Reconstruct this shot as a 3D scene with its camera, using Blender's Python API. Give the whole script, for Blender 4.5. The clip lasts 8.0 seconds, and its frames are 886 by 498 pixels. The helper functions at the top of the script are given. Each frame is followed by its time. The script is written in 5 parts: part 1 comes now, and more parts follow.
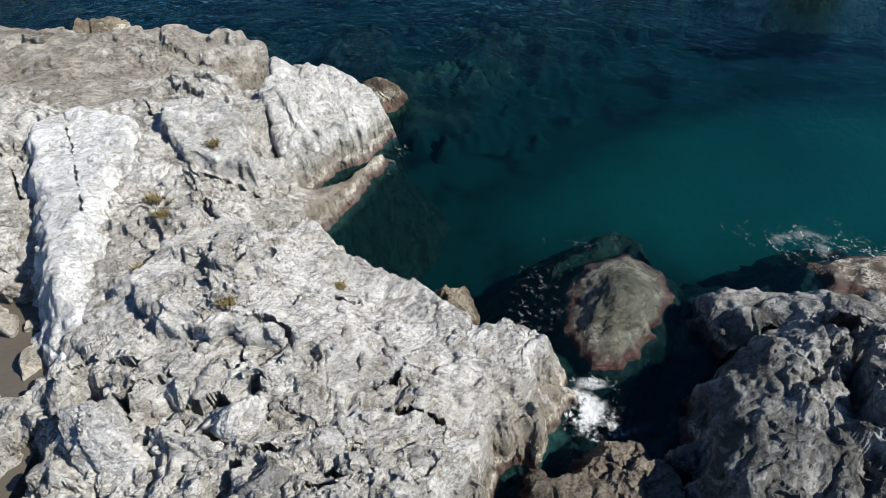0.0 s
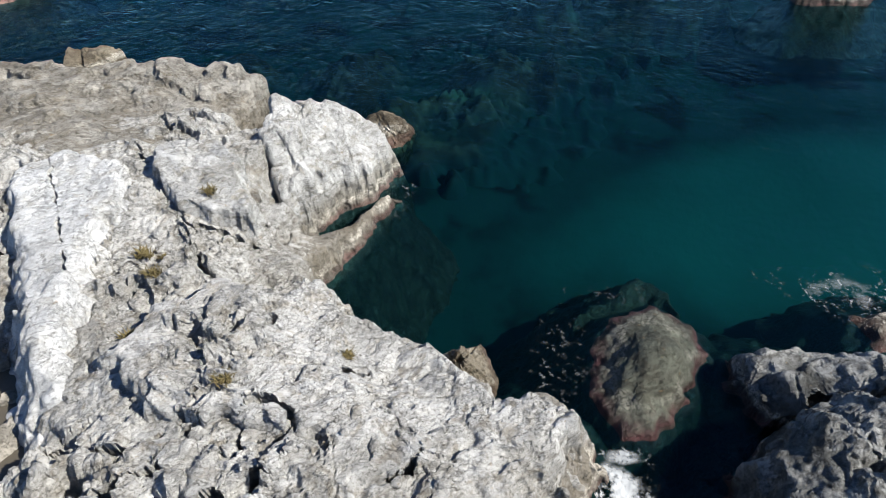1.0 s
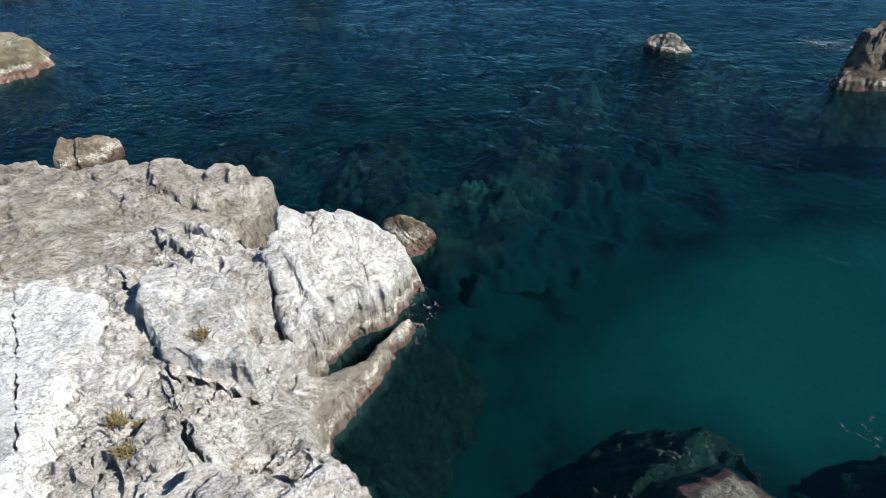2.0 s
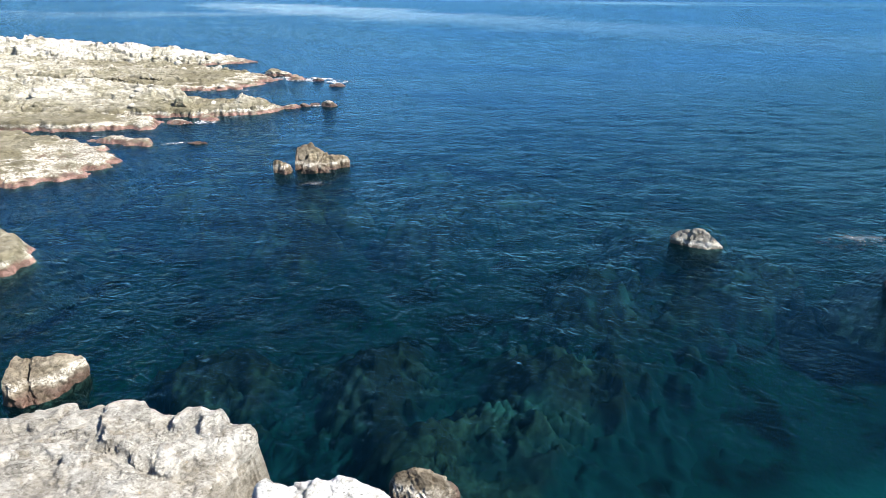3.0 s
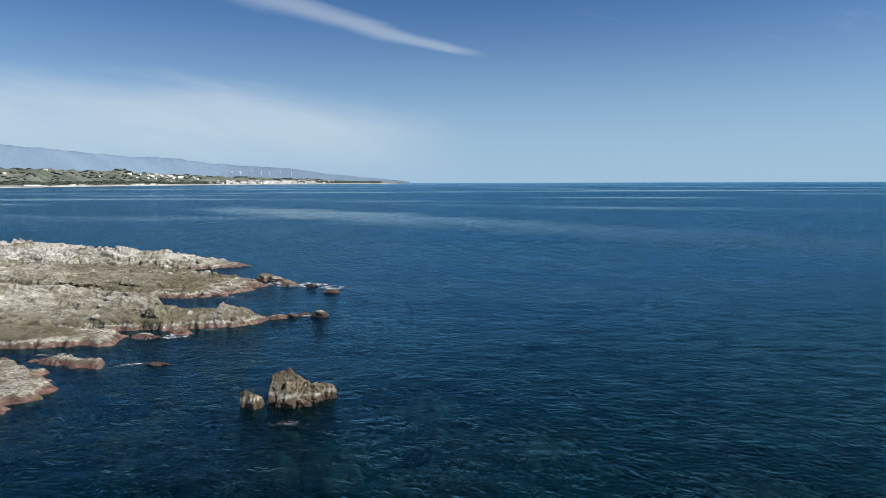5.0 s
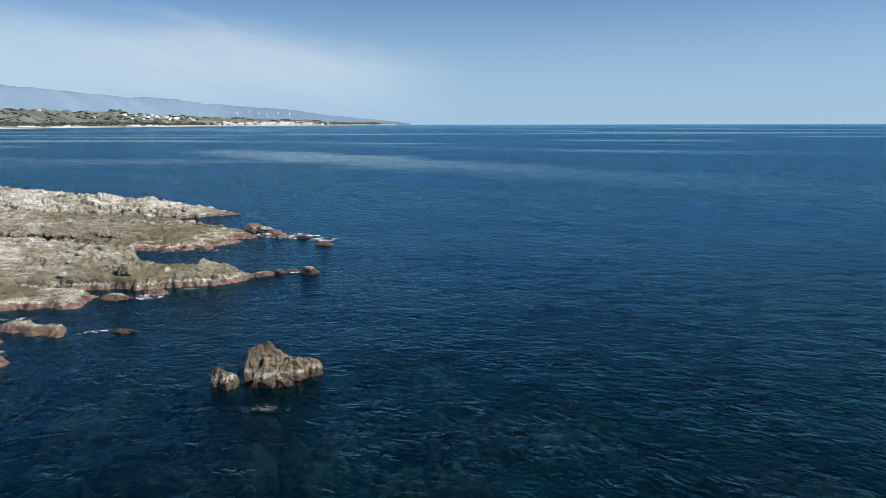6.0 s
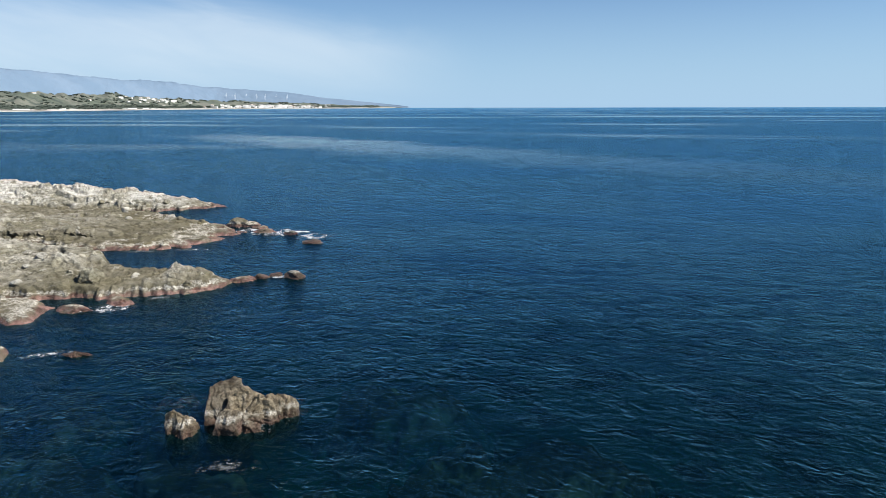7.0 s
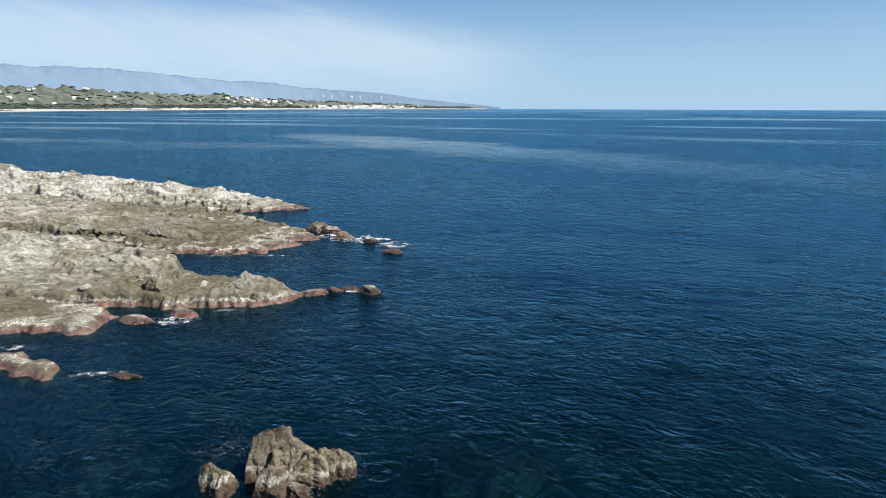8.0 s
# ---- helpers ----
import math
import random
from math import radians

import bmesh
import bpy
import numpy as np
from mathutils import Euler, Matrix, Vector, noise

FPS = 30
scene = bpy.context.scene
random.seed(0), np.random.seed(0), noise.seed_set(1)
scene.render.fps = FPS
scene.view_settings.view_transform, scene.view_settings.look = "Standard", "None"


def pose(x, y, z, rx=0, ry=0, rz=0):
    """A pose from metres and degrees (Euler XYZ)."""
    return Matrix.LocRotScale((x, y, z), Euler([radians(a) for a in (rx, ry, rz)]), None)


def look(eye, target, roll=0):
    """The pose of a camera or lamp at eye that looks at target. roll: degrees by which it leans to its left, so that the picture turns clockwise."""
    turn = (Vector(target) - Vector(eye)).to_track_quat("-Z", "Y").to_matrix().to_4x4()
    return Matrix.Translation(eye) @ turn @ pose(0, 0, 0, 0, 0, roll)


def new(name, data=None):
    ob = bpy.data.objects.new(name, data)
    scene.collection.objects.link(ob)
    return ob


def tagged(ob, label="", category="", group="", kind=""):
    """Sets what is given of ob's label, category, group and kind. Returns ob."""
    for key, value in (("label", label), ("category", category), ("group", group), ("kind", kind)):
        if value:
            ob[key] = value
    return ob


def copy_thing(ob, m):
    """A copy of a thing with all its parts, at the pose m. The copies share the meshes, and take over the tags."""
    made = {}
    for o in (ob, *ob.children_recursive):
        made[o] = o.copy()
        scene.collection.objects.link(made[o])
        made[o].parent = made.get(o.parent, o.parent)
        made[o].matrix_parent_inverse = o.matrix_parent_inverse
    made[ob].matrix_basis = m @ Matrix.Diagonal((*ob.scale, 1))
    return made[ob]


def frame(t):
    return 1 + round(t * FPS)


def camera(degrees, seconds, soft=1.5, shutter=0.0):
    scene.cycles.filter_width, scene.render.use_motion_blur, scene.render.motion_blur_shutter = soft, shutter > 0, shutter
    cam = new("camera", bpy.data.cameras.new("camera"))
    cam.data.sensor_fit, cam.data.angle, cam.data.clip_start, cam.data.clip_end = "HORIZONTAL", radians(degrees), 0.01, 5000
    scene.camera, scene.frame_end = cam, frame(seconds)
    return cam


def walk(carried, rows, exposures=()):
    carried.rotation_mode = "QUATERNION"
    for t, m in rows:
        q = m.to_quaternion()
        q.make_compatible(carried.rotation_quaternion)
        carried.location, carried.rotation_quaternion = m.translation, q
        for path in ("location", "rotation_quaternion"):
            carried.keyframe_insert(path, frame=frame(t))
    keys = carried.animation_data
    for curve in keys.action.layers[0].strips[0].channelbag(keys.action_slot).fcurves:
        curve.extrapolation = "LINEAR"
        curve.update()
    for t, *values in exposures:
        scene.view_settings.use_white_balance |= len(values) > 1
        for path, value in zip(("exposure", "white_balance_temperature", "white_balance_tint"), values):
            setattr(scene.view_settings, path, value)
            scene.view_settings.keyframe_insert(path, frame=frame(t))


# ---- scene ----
cam = camera(69.3, 8.0, soft=0.9)
PATH = [
    (0, (-0.401, 5.449, 11.661), (-0.495, 6.891, 10.277), -0.4),
    (0.5, (-0.545, 5.78, 11.664), (-0.636, 7.23, 10.29), -0.3),
    (1, (-0.845, 6.913, 11.569), (-0.935, 8.381, 10.214), -0.4),
    (1.2, (-1.035, 7.46, 11.552), (-1.124, 8.942, 10.211), -0.3),
    (2.3, (-1.864, 10.905, 11.484), (-1.977, 12.527, 10.319), -0.3),
    (2.5, (-2.047, 11.649, 11.455), (-2.161, 13.314, 10.354), -0.3),
    (3, (-2.489, 13.485, 11.315), (-2.608, 15.317, 10.524), -0.2),
    (3.5, (-2.899, 15.197, 11.205), (-3.021, 17.133, 10.716), -0.2),
    (4, (-3.163, 17.075, 11.159), (-3.282, 19.064, 10.981), -0.2),
    (4.2, (-3.235, 17.83, 11.14), (-3.354, 19.821, 10.965), -0.2),
    (5.3, (-3.629, 22.181, 11.036), (-3.749, 24.161, 10.784), -0.2),
    (5.5, (-3.706, 23.049, 11.058), (-3.826, 25.024, 10.766), -0.2),
    (6, (-3.797, 25.518, 11.19), (-3.916, 27.477, 10.805), -0.1),
    (6.5, (-3.999, 28.042, 11.388), (-4.115, 29.991, 10.952), -0.1),
    (7, (-4.118, 30.454, 11.518), (-4.233, 32.403, 11.083), -0.1),
    (7.5, (-4.396, 32.622, 11.447), (-4.552, 34.568, 11.012), -0.0),
    (8, (-4.693, 35.263, 11.443), (-5.075, 37.178, 11.011), 0.2),
]
EXPOSURES = [(0.0, 0.83), (1.0, 0.86), (2.5, 1.34), (3.0, 1.72), (3.5, 1.25), (3.9, 0.76), (5.5, 0.48), (6.5, 0.68), (8.0, 0.76)]
walk(cam, [(t, look(eye, target, roll)) for t, eye, target, roll in PATH], EXPOSURES)

# ---- light: a clear winter day, sun from the right and behind ----
SUN_AZ, SUN_EL = 101.0, 43.0  # degrees, clockwise from +y, and above the horizon


def sun_and_sky():
    az, el = radians(SUN_AZ), radians(SUN_EL)
    to_sun = Vector((math.sin(az) * math.cos(el), math.cos(az) * math.cos(el), math.sin(el)))
    data = bpy.data.lights.new("sun", "SUN")
    data.energy, data.angle, data.color = 5.0, radians(0.55), (1.0, 0.955, 0.88)
    ob = new("sun", data)
    ob.matrix_world = look(to_sun * 200, (0, 0, 0))
    world = bpy.data.worlds.new("sky")
    scene.world = world
    world.use_nodes = True
    nt = world.node_tree
    nt.nodes.clear()
    N, L = nt.nodes.new, nt.links.new
    sky = N("ShaderNodeTexSky")
    sky.sky_type, sky.sun_disc = "NISHITA", False
    sky.sun_elevation, sky.sun_rotation = el, az
    sky.altitude, sky.air_density, sky.dust_density, sky.ozone_density = 0, 1.0, 0.6, 2.0
    # thin cirrus: streaks stretched along the horizon, thicker towards the coast
    co = N("ShaderNodeTexCoord")
    sep = N("ShaderNodeSeparateXYZ")
    L(co.outputs["Generated"], sep.inputs[0])

    def calc(op, a, b=None, clamp=False):
        n = N("ShaderNodeMath")
        n.operation, n.use_clamp = op, clamp
        for i, v in enumerate((a, b)):
            if v is None:
                continue
            if isinstance(v, (int, float)):
                n.inputs[i].default_value = v
            else:
                L(v, n.inputs[i])
        return n.outputs[0]

    x, y, z = sep.outputs
    bearing = calc("ARCTAN2", x, y)  # radians from +y towards +x
    comb = N("ShaderNodeCombineXYZ")
    L(calc("MULTIPLY", bearing, 2.2), comb.inputs[0])
    L(calc("ADD", calc("MULTIPLY", z, 9.0), calc("MULTIPLY", bearing, 1.5)), comb.inputs[1])
    wisps = N("ShaderNodeTexNoise")
    for k, v in (("Scale", 2.4), ("Detail", 6.0), ("Roughness", 0.55), ("Distortion", 0.6)):
        wisps.inputs[k].default_value = v
    L(comb.outputs[0], wisps.inputs["Vector"])

    def step(value, lo, hi, to=1.0):
        n = N("ShaderNodeMapRange")
        n.interpolation_type = "SMOOTHSTEP"
        for k, v in (("From Min", lo), ("From Max", hi), ("To Min", 0.0), ("To Max", to)):
            n.inputs[k].default_value = v
        L(value, n.inputs["Value"])
        return n.outputs[0]

    loose = calc("SUBTRACT", wisps.outputs["Fac"], 0.5)
    # a soft veil over the coast, with a firm upper edge that sinks towards the open sea
    top = calc("SUBTRACT", 0.150, calc("MULTIPLY", calc("MAXIMUM", calc("ADD", bearing, 0.38), 0.0), 0.13))
    under = calc("SUBTRACT", calc("ADD", top, calc("MULTIPLY", loose, 0.035)), z)
    veil = calc("MULTIPLY", step(under, -0.012, 0.045), step(z, -0.02, 0.085))
    veil = calc("MULTIPLY", calc("MULTIPLY", veil, step(bearing, 0.02, -0.24)), calc("ADD", 0.20, calc("MULTIPLY", wisps.outputs["Fac"], 0.46)))
    # a drifting trail above it, wider and fainter at its old end
    off = calc("ABSOLUTE", calc("ADD", calc("SUBTRACT", z, 0.187), calc("ADD", calc("MULTIPLY", bearing, 0.225), calc("MULTIPLY", loose, 0.02))))
    wide = calc("ADD", 0.006, calc("MULTIPLY", calc("MAXIMUM", calc("MULTIPLY", bearing, -1.0), 0.0), 0.055))
    trail = calc("MULTIPLY", step(calc("DIVIDE", off, wide), 1.0, 0.1, 0.34), calc("MULTIPLY", step(bearing, 0.02, -0.06), step(bearing, -0.62, -0.25)))
    # faint threads over the open sea
    thread = calc("MULTIPLY", step(wisps.outputs["Fac"], 0.56, 0.72, 0.16), calc("MULTIPLY", step(bearing, 0.10, 0.3), step(z, 0.15, 0.22)))
    veil = calc("MAXIMUM", calc("MAXIMUM", veil, trail), thread)
    # pale haze low over the sea
    haze = N("ShaderNodeMapRange")
    haze.interpolation_type = "SMOOTHSTEP"
    for k, v in (("From Min", 0.27), ("From Max", -0.03), ("To Min", 0.0), ("To Max", 0.9)):
        haze.inputs[k].default_value = v
    L(z, haze.inputs["Value"])
    mix0 = N("ShaderNodeMix")
    mix0.data_type = "RGBA"
    L(haze.outputs[0], mix0.inputs["Factor"])
    tint = N("ShaderNodeMix")
    tint.data_type, tint.blend_type = "RGBA", "MULTIPLY"
    tint.inputs["Factor"].default_value = 1.0
    L(sky.outputs[0], tint.inputs["A"])
    tint.inputs["B"].default_value = (0.56, 0.87, 1.26, 1)
    L(tint.outputs["Result"], mix0.inputs["A"])
    mix0.inputs["B"].default_value = (5.4, 8.0, 10.8, 1)
    mix = N("ShaderNodeMix")
    mix.data_type = "RGBA"
    L(veil, mix.inputs["Factor"])
    L(mix0.outputs["Result"], mix.inputs["A"])
    mix.inputs["B"].default_value = (9.6, 10.8, 11.8, 1)
    bg = N("ShaderNodeBackground")
    bg.inputs["Strength"].default_value = 0.05
    L(mix.outputs["Result"], bg.inputs["Color"])
    out = N("ShaderNodeOutputWorld")
    L(bg.outputs[0], out.inputs["Surface"])


sun_and_sky()


# ---- materials ----
class Nodes:
    """Short hand for node materials."""

    def __init__(self, name):
        self.mat = bpy.data.materials.new(name)
        self.mat.use_nodes = True
        self.nt = self.mat.node_tree
        self.nt.nodes.clear()
        self.out = self.node("ShaderNodeOutputMaterial")
        self.pos = self.node("ShaderNodeNewGeometry").outputs["Position"]

    def node(self, kind, **inputs):
        n = self.nt.nodes.new(kind)
        for k, v in inputs.items():
            self.set(n.inputs[k.replace("_", " ")], v)
        return n

    def set(self, socket, v):
        if isinstance(v, bpy.types.NodeSocket):
            self.nt.links.new(v, socket)
        else:
            socket.default_value = v

    def math(self, op, a, b=0.0, clamp=False):
        n = self.node("ShaderNodeMath")
        n.operation, n.use_clamp = op, clamp
        self.set(n.inputs[0], a)
        self.set(n.inputs[1], b)
        return n.outputs[0]

    def scaled(self, vec, s, rot=0.0):
        turned = self.node("ShaderNodeMapping", Vector=vec)
        turned.inputs["Rotation"].default_value = (0, 0, radians(rot))
        n = self.node("ShaderNodeMapping", Vector=turned.outputs[0])
        n.inputs["Scale"].default_value = s
        return n.outputs[0]

    def noise(self, scale, detail=4.0, rough=0.55, vec=None, distort=0.0, color=False):
        n = self.node("ShaderNodeTexNoise", Scale=scale, Detail=detail, Roughness=rough, Distortion=distort)
        self.set(n.inputs["Vector"], self.pos if vec is None else vec)
        return n.outputs["Color" if color else "Fac"]

    def ramp(self, v, lo, hi, a=0.0, b=1.0):
        n = self.node("ShaderNodeMapRange")
        n.interpolation_type = "SMOOTHSTEP"
        for k, w in (("Value", v), ("From Min", lo), ("From Max", hi), ("To Min", a), ("To Max", b)):
            self.set(n.inputs[k], w)
        return n.outputs[0]

    def mix(self, f, a, b, kind="MIX"):
        n = self.node("ShaderNodeMix")
        n.data_type, n.blend_type = "RGBA", kind
        for k, v in (("Factor", f), ("A", a), ("B", b)):
            self.set(n.inputs[k], (*v, 1) if isinstance(v, tuple) else v)
        return n.outputs["Result"]

    def bump(self, h, strength, distance, normal=None):
        n = self.node("ShaderNodeBump", Strength=strength, Distance=distance, Height=h)
        if normal is not None:
            self.set(n.inputs["Normal"], normal)
        return n.outputs[0]

    def principled(self, color, rough, normal=None, spec=0.4, metal=0.0):
        n = self.node("ShaderNodeBsdfPrincipled")
        self.set(n.inputs["Base Color"], (*color, 1) if isinstance(color, tuple) else color)
        self.set(n.inputs["Roughness"], rough)
        n.inputs["Specular IOR Level"].default_value = spec
        n.inputs["Metallic"].default_value = metal
        if normal is not None:
            self.set(n.inputs["Normal"], normal)
        return n.outputs[0]

    def done(self, shader):
        self.nt.links.new(shader, self.out.inputs["Surface"])
        return self.mat


def rock_material(name, pale, grey, tan, tan_top=1.3, crust_z=0.34, red=0.8, scale=1.0, algae=((0.030, 0.016, 0.016), (0.13, 0.058, 0.052)), lines=1.0, crust=0.8):
    """Bare coastal rock: pale weathered tops, tan and brown splash zone, a crust of barnacles, red algae at the waterline and dark weed below."""
    pale, grey, tan = (tuple(0.68 * v for v in k) for k in (pale, grey, tan))
    m = Nodes(name)
    z = m.node("ShaderNodeSeparateXYZ", Vector=m.pos).outputs["Z"]
    big = m.noise(0.55 * scale, 5, 0.6)
    mid = m.noise(2.6 * scale, 6, 0.65, distort=0.6)
    fine = m.noise(19.0 * scale, 5, 0.7)
    grain = m.noise(90.0 * scale, 3, 0.7)
    streak = m.noise(3.0 * scale, 5, 0.6, m.scaled(m.pos, (0.5, 2.4, 2.4), -24))
    c = m.mix(m.ramp(big, 0.40, 0.62), pale, grey)
    c = m.mix(m.ramp(mid, 0.50, 0.66, 0, 0.7), c, tan)
    c = m.mix(m.ramp(streak, 0.56, 0.66, 0, 0.5), c, tuple(v * 0.6 for v in grey))
    c = m.mix(m.ramp(fine, 0.36, 0.46, 0.42 * lines, 0.0), c, tuple(v * 0.5 for v in tan))
    c = m.mix(m.ramp(grain, 0.38, 0.48, 0.3 * lines, 0.0), c, tuple(v * 0.45 for v in tan))
    # beds show as level bands where they are cut
    beds = m.noise(1.0 * scale, 4, 0.6, m.scaled(m.pos, (0.5, 0.5, 7.0)))
    c = m.mix(m.ramp(beds, 0.52, 0.62, 0, 0.35), c, tuple(v * 0.7 for v in tan))
    # rust and lichen specks
    c = m.mix(m.ramp(m.noise(6.5 * scale, 3, 0.5), 0.68, 0.76, 0, 0.4), c, (0.33, 0.22, 0.10))
    wob = m.math("ADD", z, m.math("MULTIPLY", m.math("SUBTRACT", mid, 0.5), 0.9 / scale ** 0.5))
    wob2 = m.math("ADD", z, m.math("MULTIPLY", m.math("SUBTRACT", mid, 0.5), 0.6 / scale ** 0.5))
    c = m.mix(m.ramp(wob, tan_top, tan_top * 0.3 - 0.01, 0, 0.85 if tan_top > 0 else 0.0), c, m.mix(fine, tuple(v * 0.55 for v in tan), tan))
    band = m.math("MULTIPLY", m.ramp(wob2, crust_z - 0.16, crust_z - 0.05), m.ramp(wob2, crust_z + 0.14, crust_z + 0.03))
    patchy = m.ramp(m.noise(0.9 * scale, 4, 0.6), 0.36, 0.56)
    c = m.mix(m.math("MULTIPLY", m.math("MULTIPLY", band, patchy), m.ramp(fine, 0.40, 0.56, 0.1 * crust, crust)), c, (0.62, 0.58, 0.50))
    c = m.mix(m.math("MULTIPLY", m.ramp(wob2, crust_z - 0.06, crust_z - 0.26, 0, red), m.ramp(m.noise(1.3 * scale, 4, 0.6), 0.34, 0.52, 0.35, 1.0)), c, m.mix(m.ramp(mid, 0.35, 0.65), *algae))
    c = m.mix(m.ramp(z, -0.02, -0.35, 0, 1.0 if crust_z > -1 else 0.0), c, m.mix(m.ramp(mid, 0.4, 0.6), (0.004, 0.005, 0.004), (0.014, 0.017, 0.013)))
    rough = m.ramp(z, 0.12, 0.4, 0.35, 0.92)
    h = m.math("ADD", m.math("MULTIPLY", fine, 0.75), m.math("MULTIPLY", grain, 0.25))
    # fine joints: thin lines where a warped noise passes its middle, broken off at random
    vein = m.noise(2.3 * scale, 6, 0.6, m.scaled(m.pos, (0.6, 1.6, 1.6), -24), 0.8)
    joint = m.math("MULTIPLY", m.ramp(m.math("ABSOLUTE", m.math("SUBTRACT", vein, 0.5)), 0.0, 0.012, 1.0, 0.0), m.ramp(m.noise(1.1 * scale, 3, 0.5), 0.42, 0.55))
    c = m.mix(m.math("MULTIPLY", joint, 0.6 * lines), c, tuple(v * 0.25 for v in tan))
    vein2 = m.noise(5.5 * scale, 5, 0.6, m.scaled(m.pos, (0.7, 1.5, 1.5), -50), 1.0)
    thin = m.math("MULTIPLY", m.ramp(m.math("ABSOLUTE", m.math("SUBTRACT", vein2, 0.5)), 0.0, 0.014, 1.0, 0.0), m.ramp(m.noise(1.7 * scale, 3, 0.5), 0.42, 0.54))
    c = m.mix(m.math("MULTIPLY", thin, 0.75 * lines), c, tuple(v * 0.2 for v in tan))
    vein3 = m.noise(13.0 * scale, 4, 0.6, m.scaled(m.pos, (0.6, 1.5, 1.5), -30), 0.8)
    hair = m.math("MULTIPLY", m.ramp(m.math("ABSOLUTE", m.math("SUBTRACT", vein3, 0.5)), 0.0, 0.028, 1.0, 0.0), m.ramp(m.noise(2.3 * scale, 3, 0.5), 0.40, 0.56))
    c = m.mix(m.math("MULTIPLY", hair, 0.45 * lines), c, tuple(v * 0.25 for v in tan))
    # weathered grey films and bleached faces, a hand to an arm across
    film = m.noise(1.5 * scale, 6, 0.7, m.scaled(m.pos, (0.8, 1.2, 1.2), -24), 1.2)
    dry = m.ramp(z, 0.5, 1.1)
    c = m.mix(m.math("MULTIPLY", dry, m.ramp(film, 0.54, 0.60, 0, 0.45)), c, tuple(v * 0.62 for v in grey))
    c = m.mix(m.math("MULTIPLY", dry, m.ramp(film, 0.44, 0.38, 0, 0.5)), c, tuple(min(0.9, v * 1.15) for v in pale))
    n1 = m.bump(m.math("MAXIMUM", joint, m.math("MAXIMUM", m.math("MULTIPLY", thin, 0.6), m.math("MULTIPLY", hair, 0.3))), 1.0, -0.07 / scale)
    n2 = m.bump(h, 1.0, 0.055 * lines / scale, n1)
    return m.done(m.principled(c, rough, n2, 0.25))


def water_material():
    m = Nodes("sea_water")
    p = m.pos
    xy = m.node("ShaderNodeSeparateXYZ", Vector=p)
    x, y = xy.outputs["X"], xy.outputs["Y"]

    def crests(size, octaves, stretch, turn, warp):
        """Short waves with sharp crests and round troughs."""
        n = m.noise(size, octaves, 0.55, m.scaled(p, stretch, turn), warp)
        return m.math("SUBTRACT", 1.0, m.math("MULTIPLY", m.math("ABSOLUTE", m.math("SUBTRACT", n, 0.5)), 2.0))

    w1 = crests(1.2, 2.5, (0.85, 1.2, 1), 26, 0.6)
    w2 = crests(3.2, 3, (0.9, 1.15, 1), 44, 0.6)
    w3 = m.noise(0.30, 3, 0.5, m.scaled(p, (0.5, 1.3, 1), 14))
    w5 = crests(0.42, 2.5, (0.8, 1.25, 1), 34, 0.5)
    w4 = m.noise(9.0, 2, 0.5, m.scaled(p, (0.8, 1.2, 1), 30))
    # wind lines run aslant towards the shore; gusts lie in broad patches
    lines = m.noise(0.75, 3, 0.55, m.scaled(p, (0.16, 1.0, 1), 58), 0.3)
    patches = m.noise(0.05, 4, 0.6, m.scaled(p, (0.45, 1.0, 1), 20), 0.4)
    wind = m.math("ADD", m.ramp(lines, 0.38, 0.64, 0.0, 0.45), m.ramp(patches, 0.36, 0.62, 0.55, 0.95))
    slick = m.ramp(m.noise(0.010, 4, 0.55, m.scaled(p, (0.22, 1.0, 1), 6), 0.5), 0.53, 0.62)
    slick = m.math("MULTIPLY", slick, m.ramp(y, 160, 260))
    # one long pale slick that narrows towards the open sea
    along = m.math("ADD", m.math("MULTIPLY", m.math("ADD", x, 25), 0.745), m.math("MULTIPLY", m.math("ADD", y, -212), -0.667))
    across = m.math("ADD", m.math("MULTIPLY", m.math("ADD", x, 62), 0.667), m.math("MULTIPLY", m.math("ADD", y, -245), 0.745))
    across = m.math("ADD", across, m.math("MULTIPLY", m.math("SUBTRACT", m.noise(0.03, 5, 0.65), 0.5), 55))
    a2 = m.math("MULTIPLY", along, 1 / 150.0)
    c2 = m.math("MULTIPLY", across, 1 / 24.0)
    long = m.ramp(m.math("ADD", m.math("MULTIPLY", a2, a2), m.math("MULTIPLY", c2, c2)), 1.4, 0.1)
    long = m.math("MULTIPLY", m.math("MULTIPLY", long, m.ramp(along, -150, -112)), m.ramp(along, 110, -60, 0.25, 1.0))
    slick = m.math("MAXIMUM", slick, long)
    h = m.math("ADD", m.math("MULTIPLY", w1, m.ramp(y, 40, 90, 0.095, 0.115)), m.math("MULTIPLY", w2, 0.042))
    h = m.math("ADD", h, m.math("ADD", m.math("MULTIPLY", w3, 0.15), m.math("MULTIPLY", w4, 0.007)))
    h = m.math("ADD", h, m.math("MULTIPLY", w5, m.ramp(y, 55, 150, 0.0, 0.42)))
    # sheltered behind the headland, open further out
    open_sea = m.ramp(m.math("SUBTRACT", y, m.math("MULTIPLY", x, 0.5)), 17, 38, 0.34, 1.0)
    nrm = m.bump(h, m.math("MULTIPLY", m.math("MULTIPLY", open_sea, wind), m.math("SUBTRACT", 1.0, m.math("MULTIPLY", slick, 0.55))), 1.0)
    fres = m.node("ShaderNodeFresnel", IOR=1.33, Normal=nrm).outputs[0]
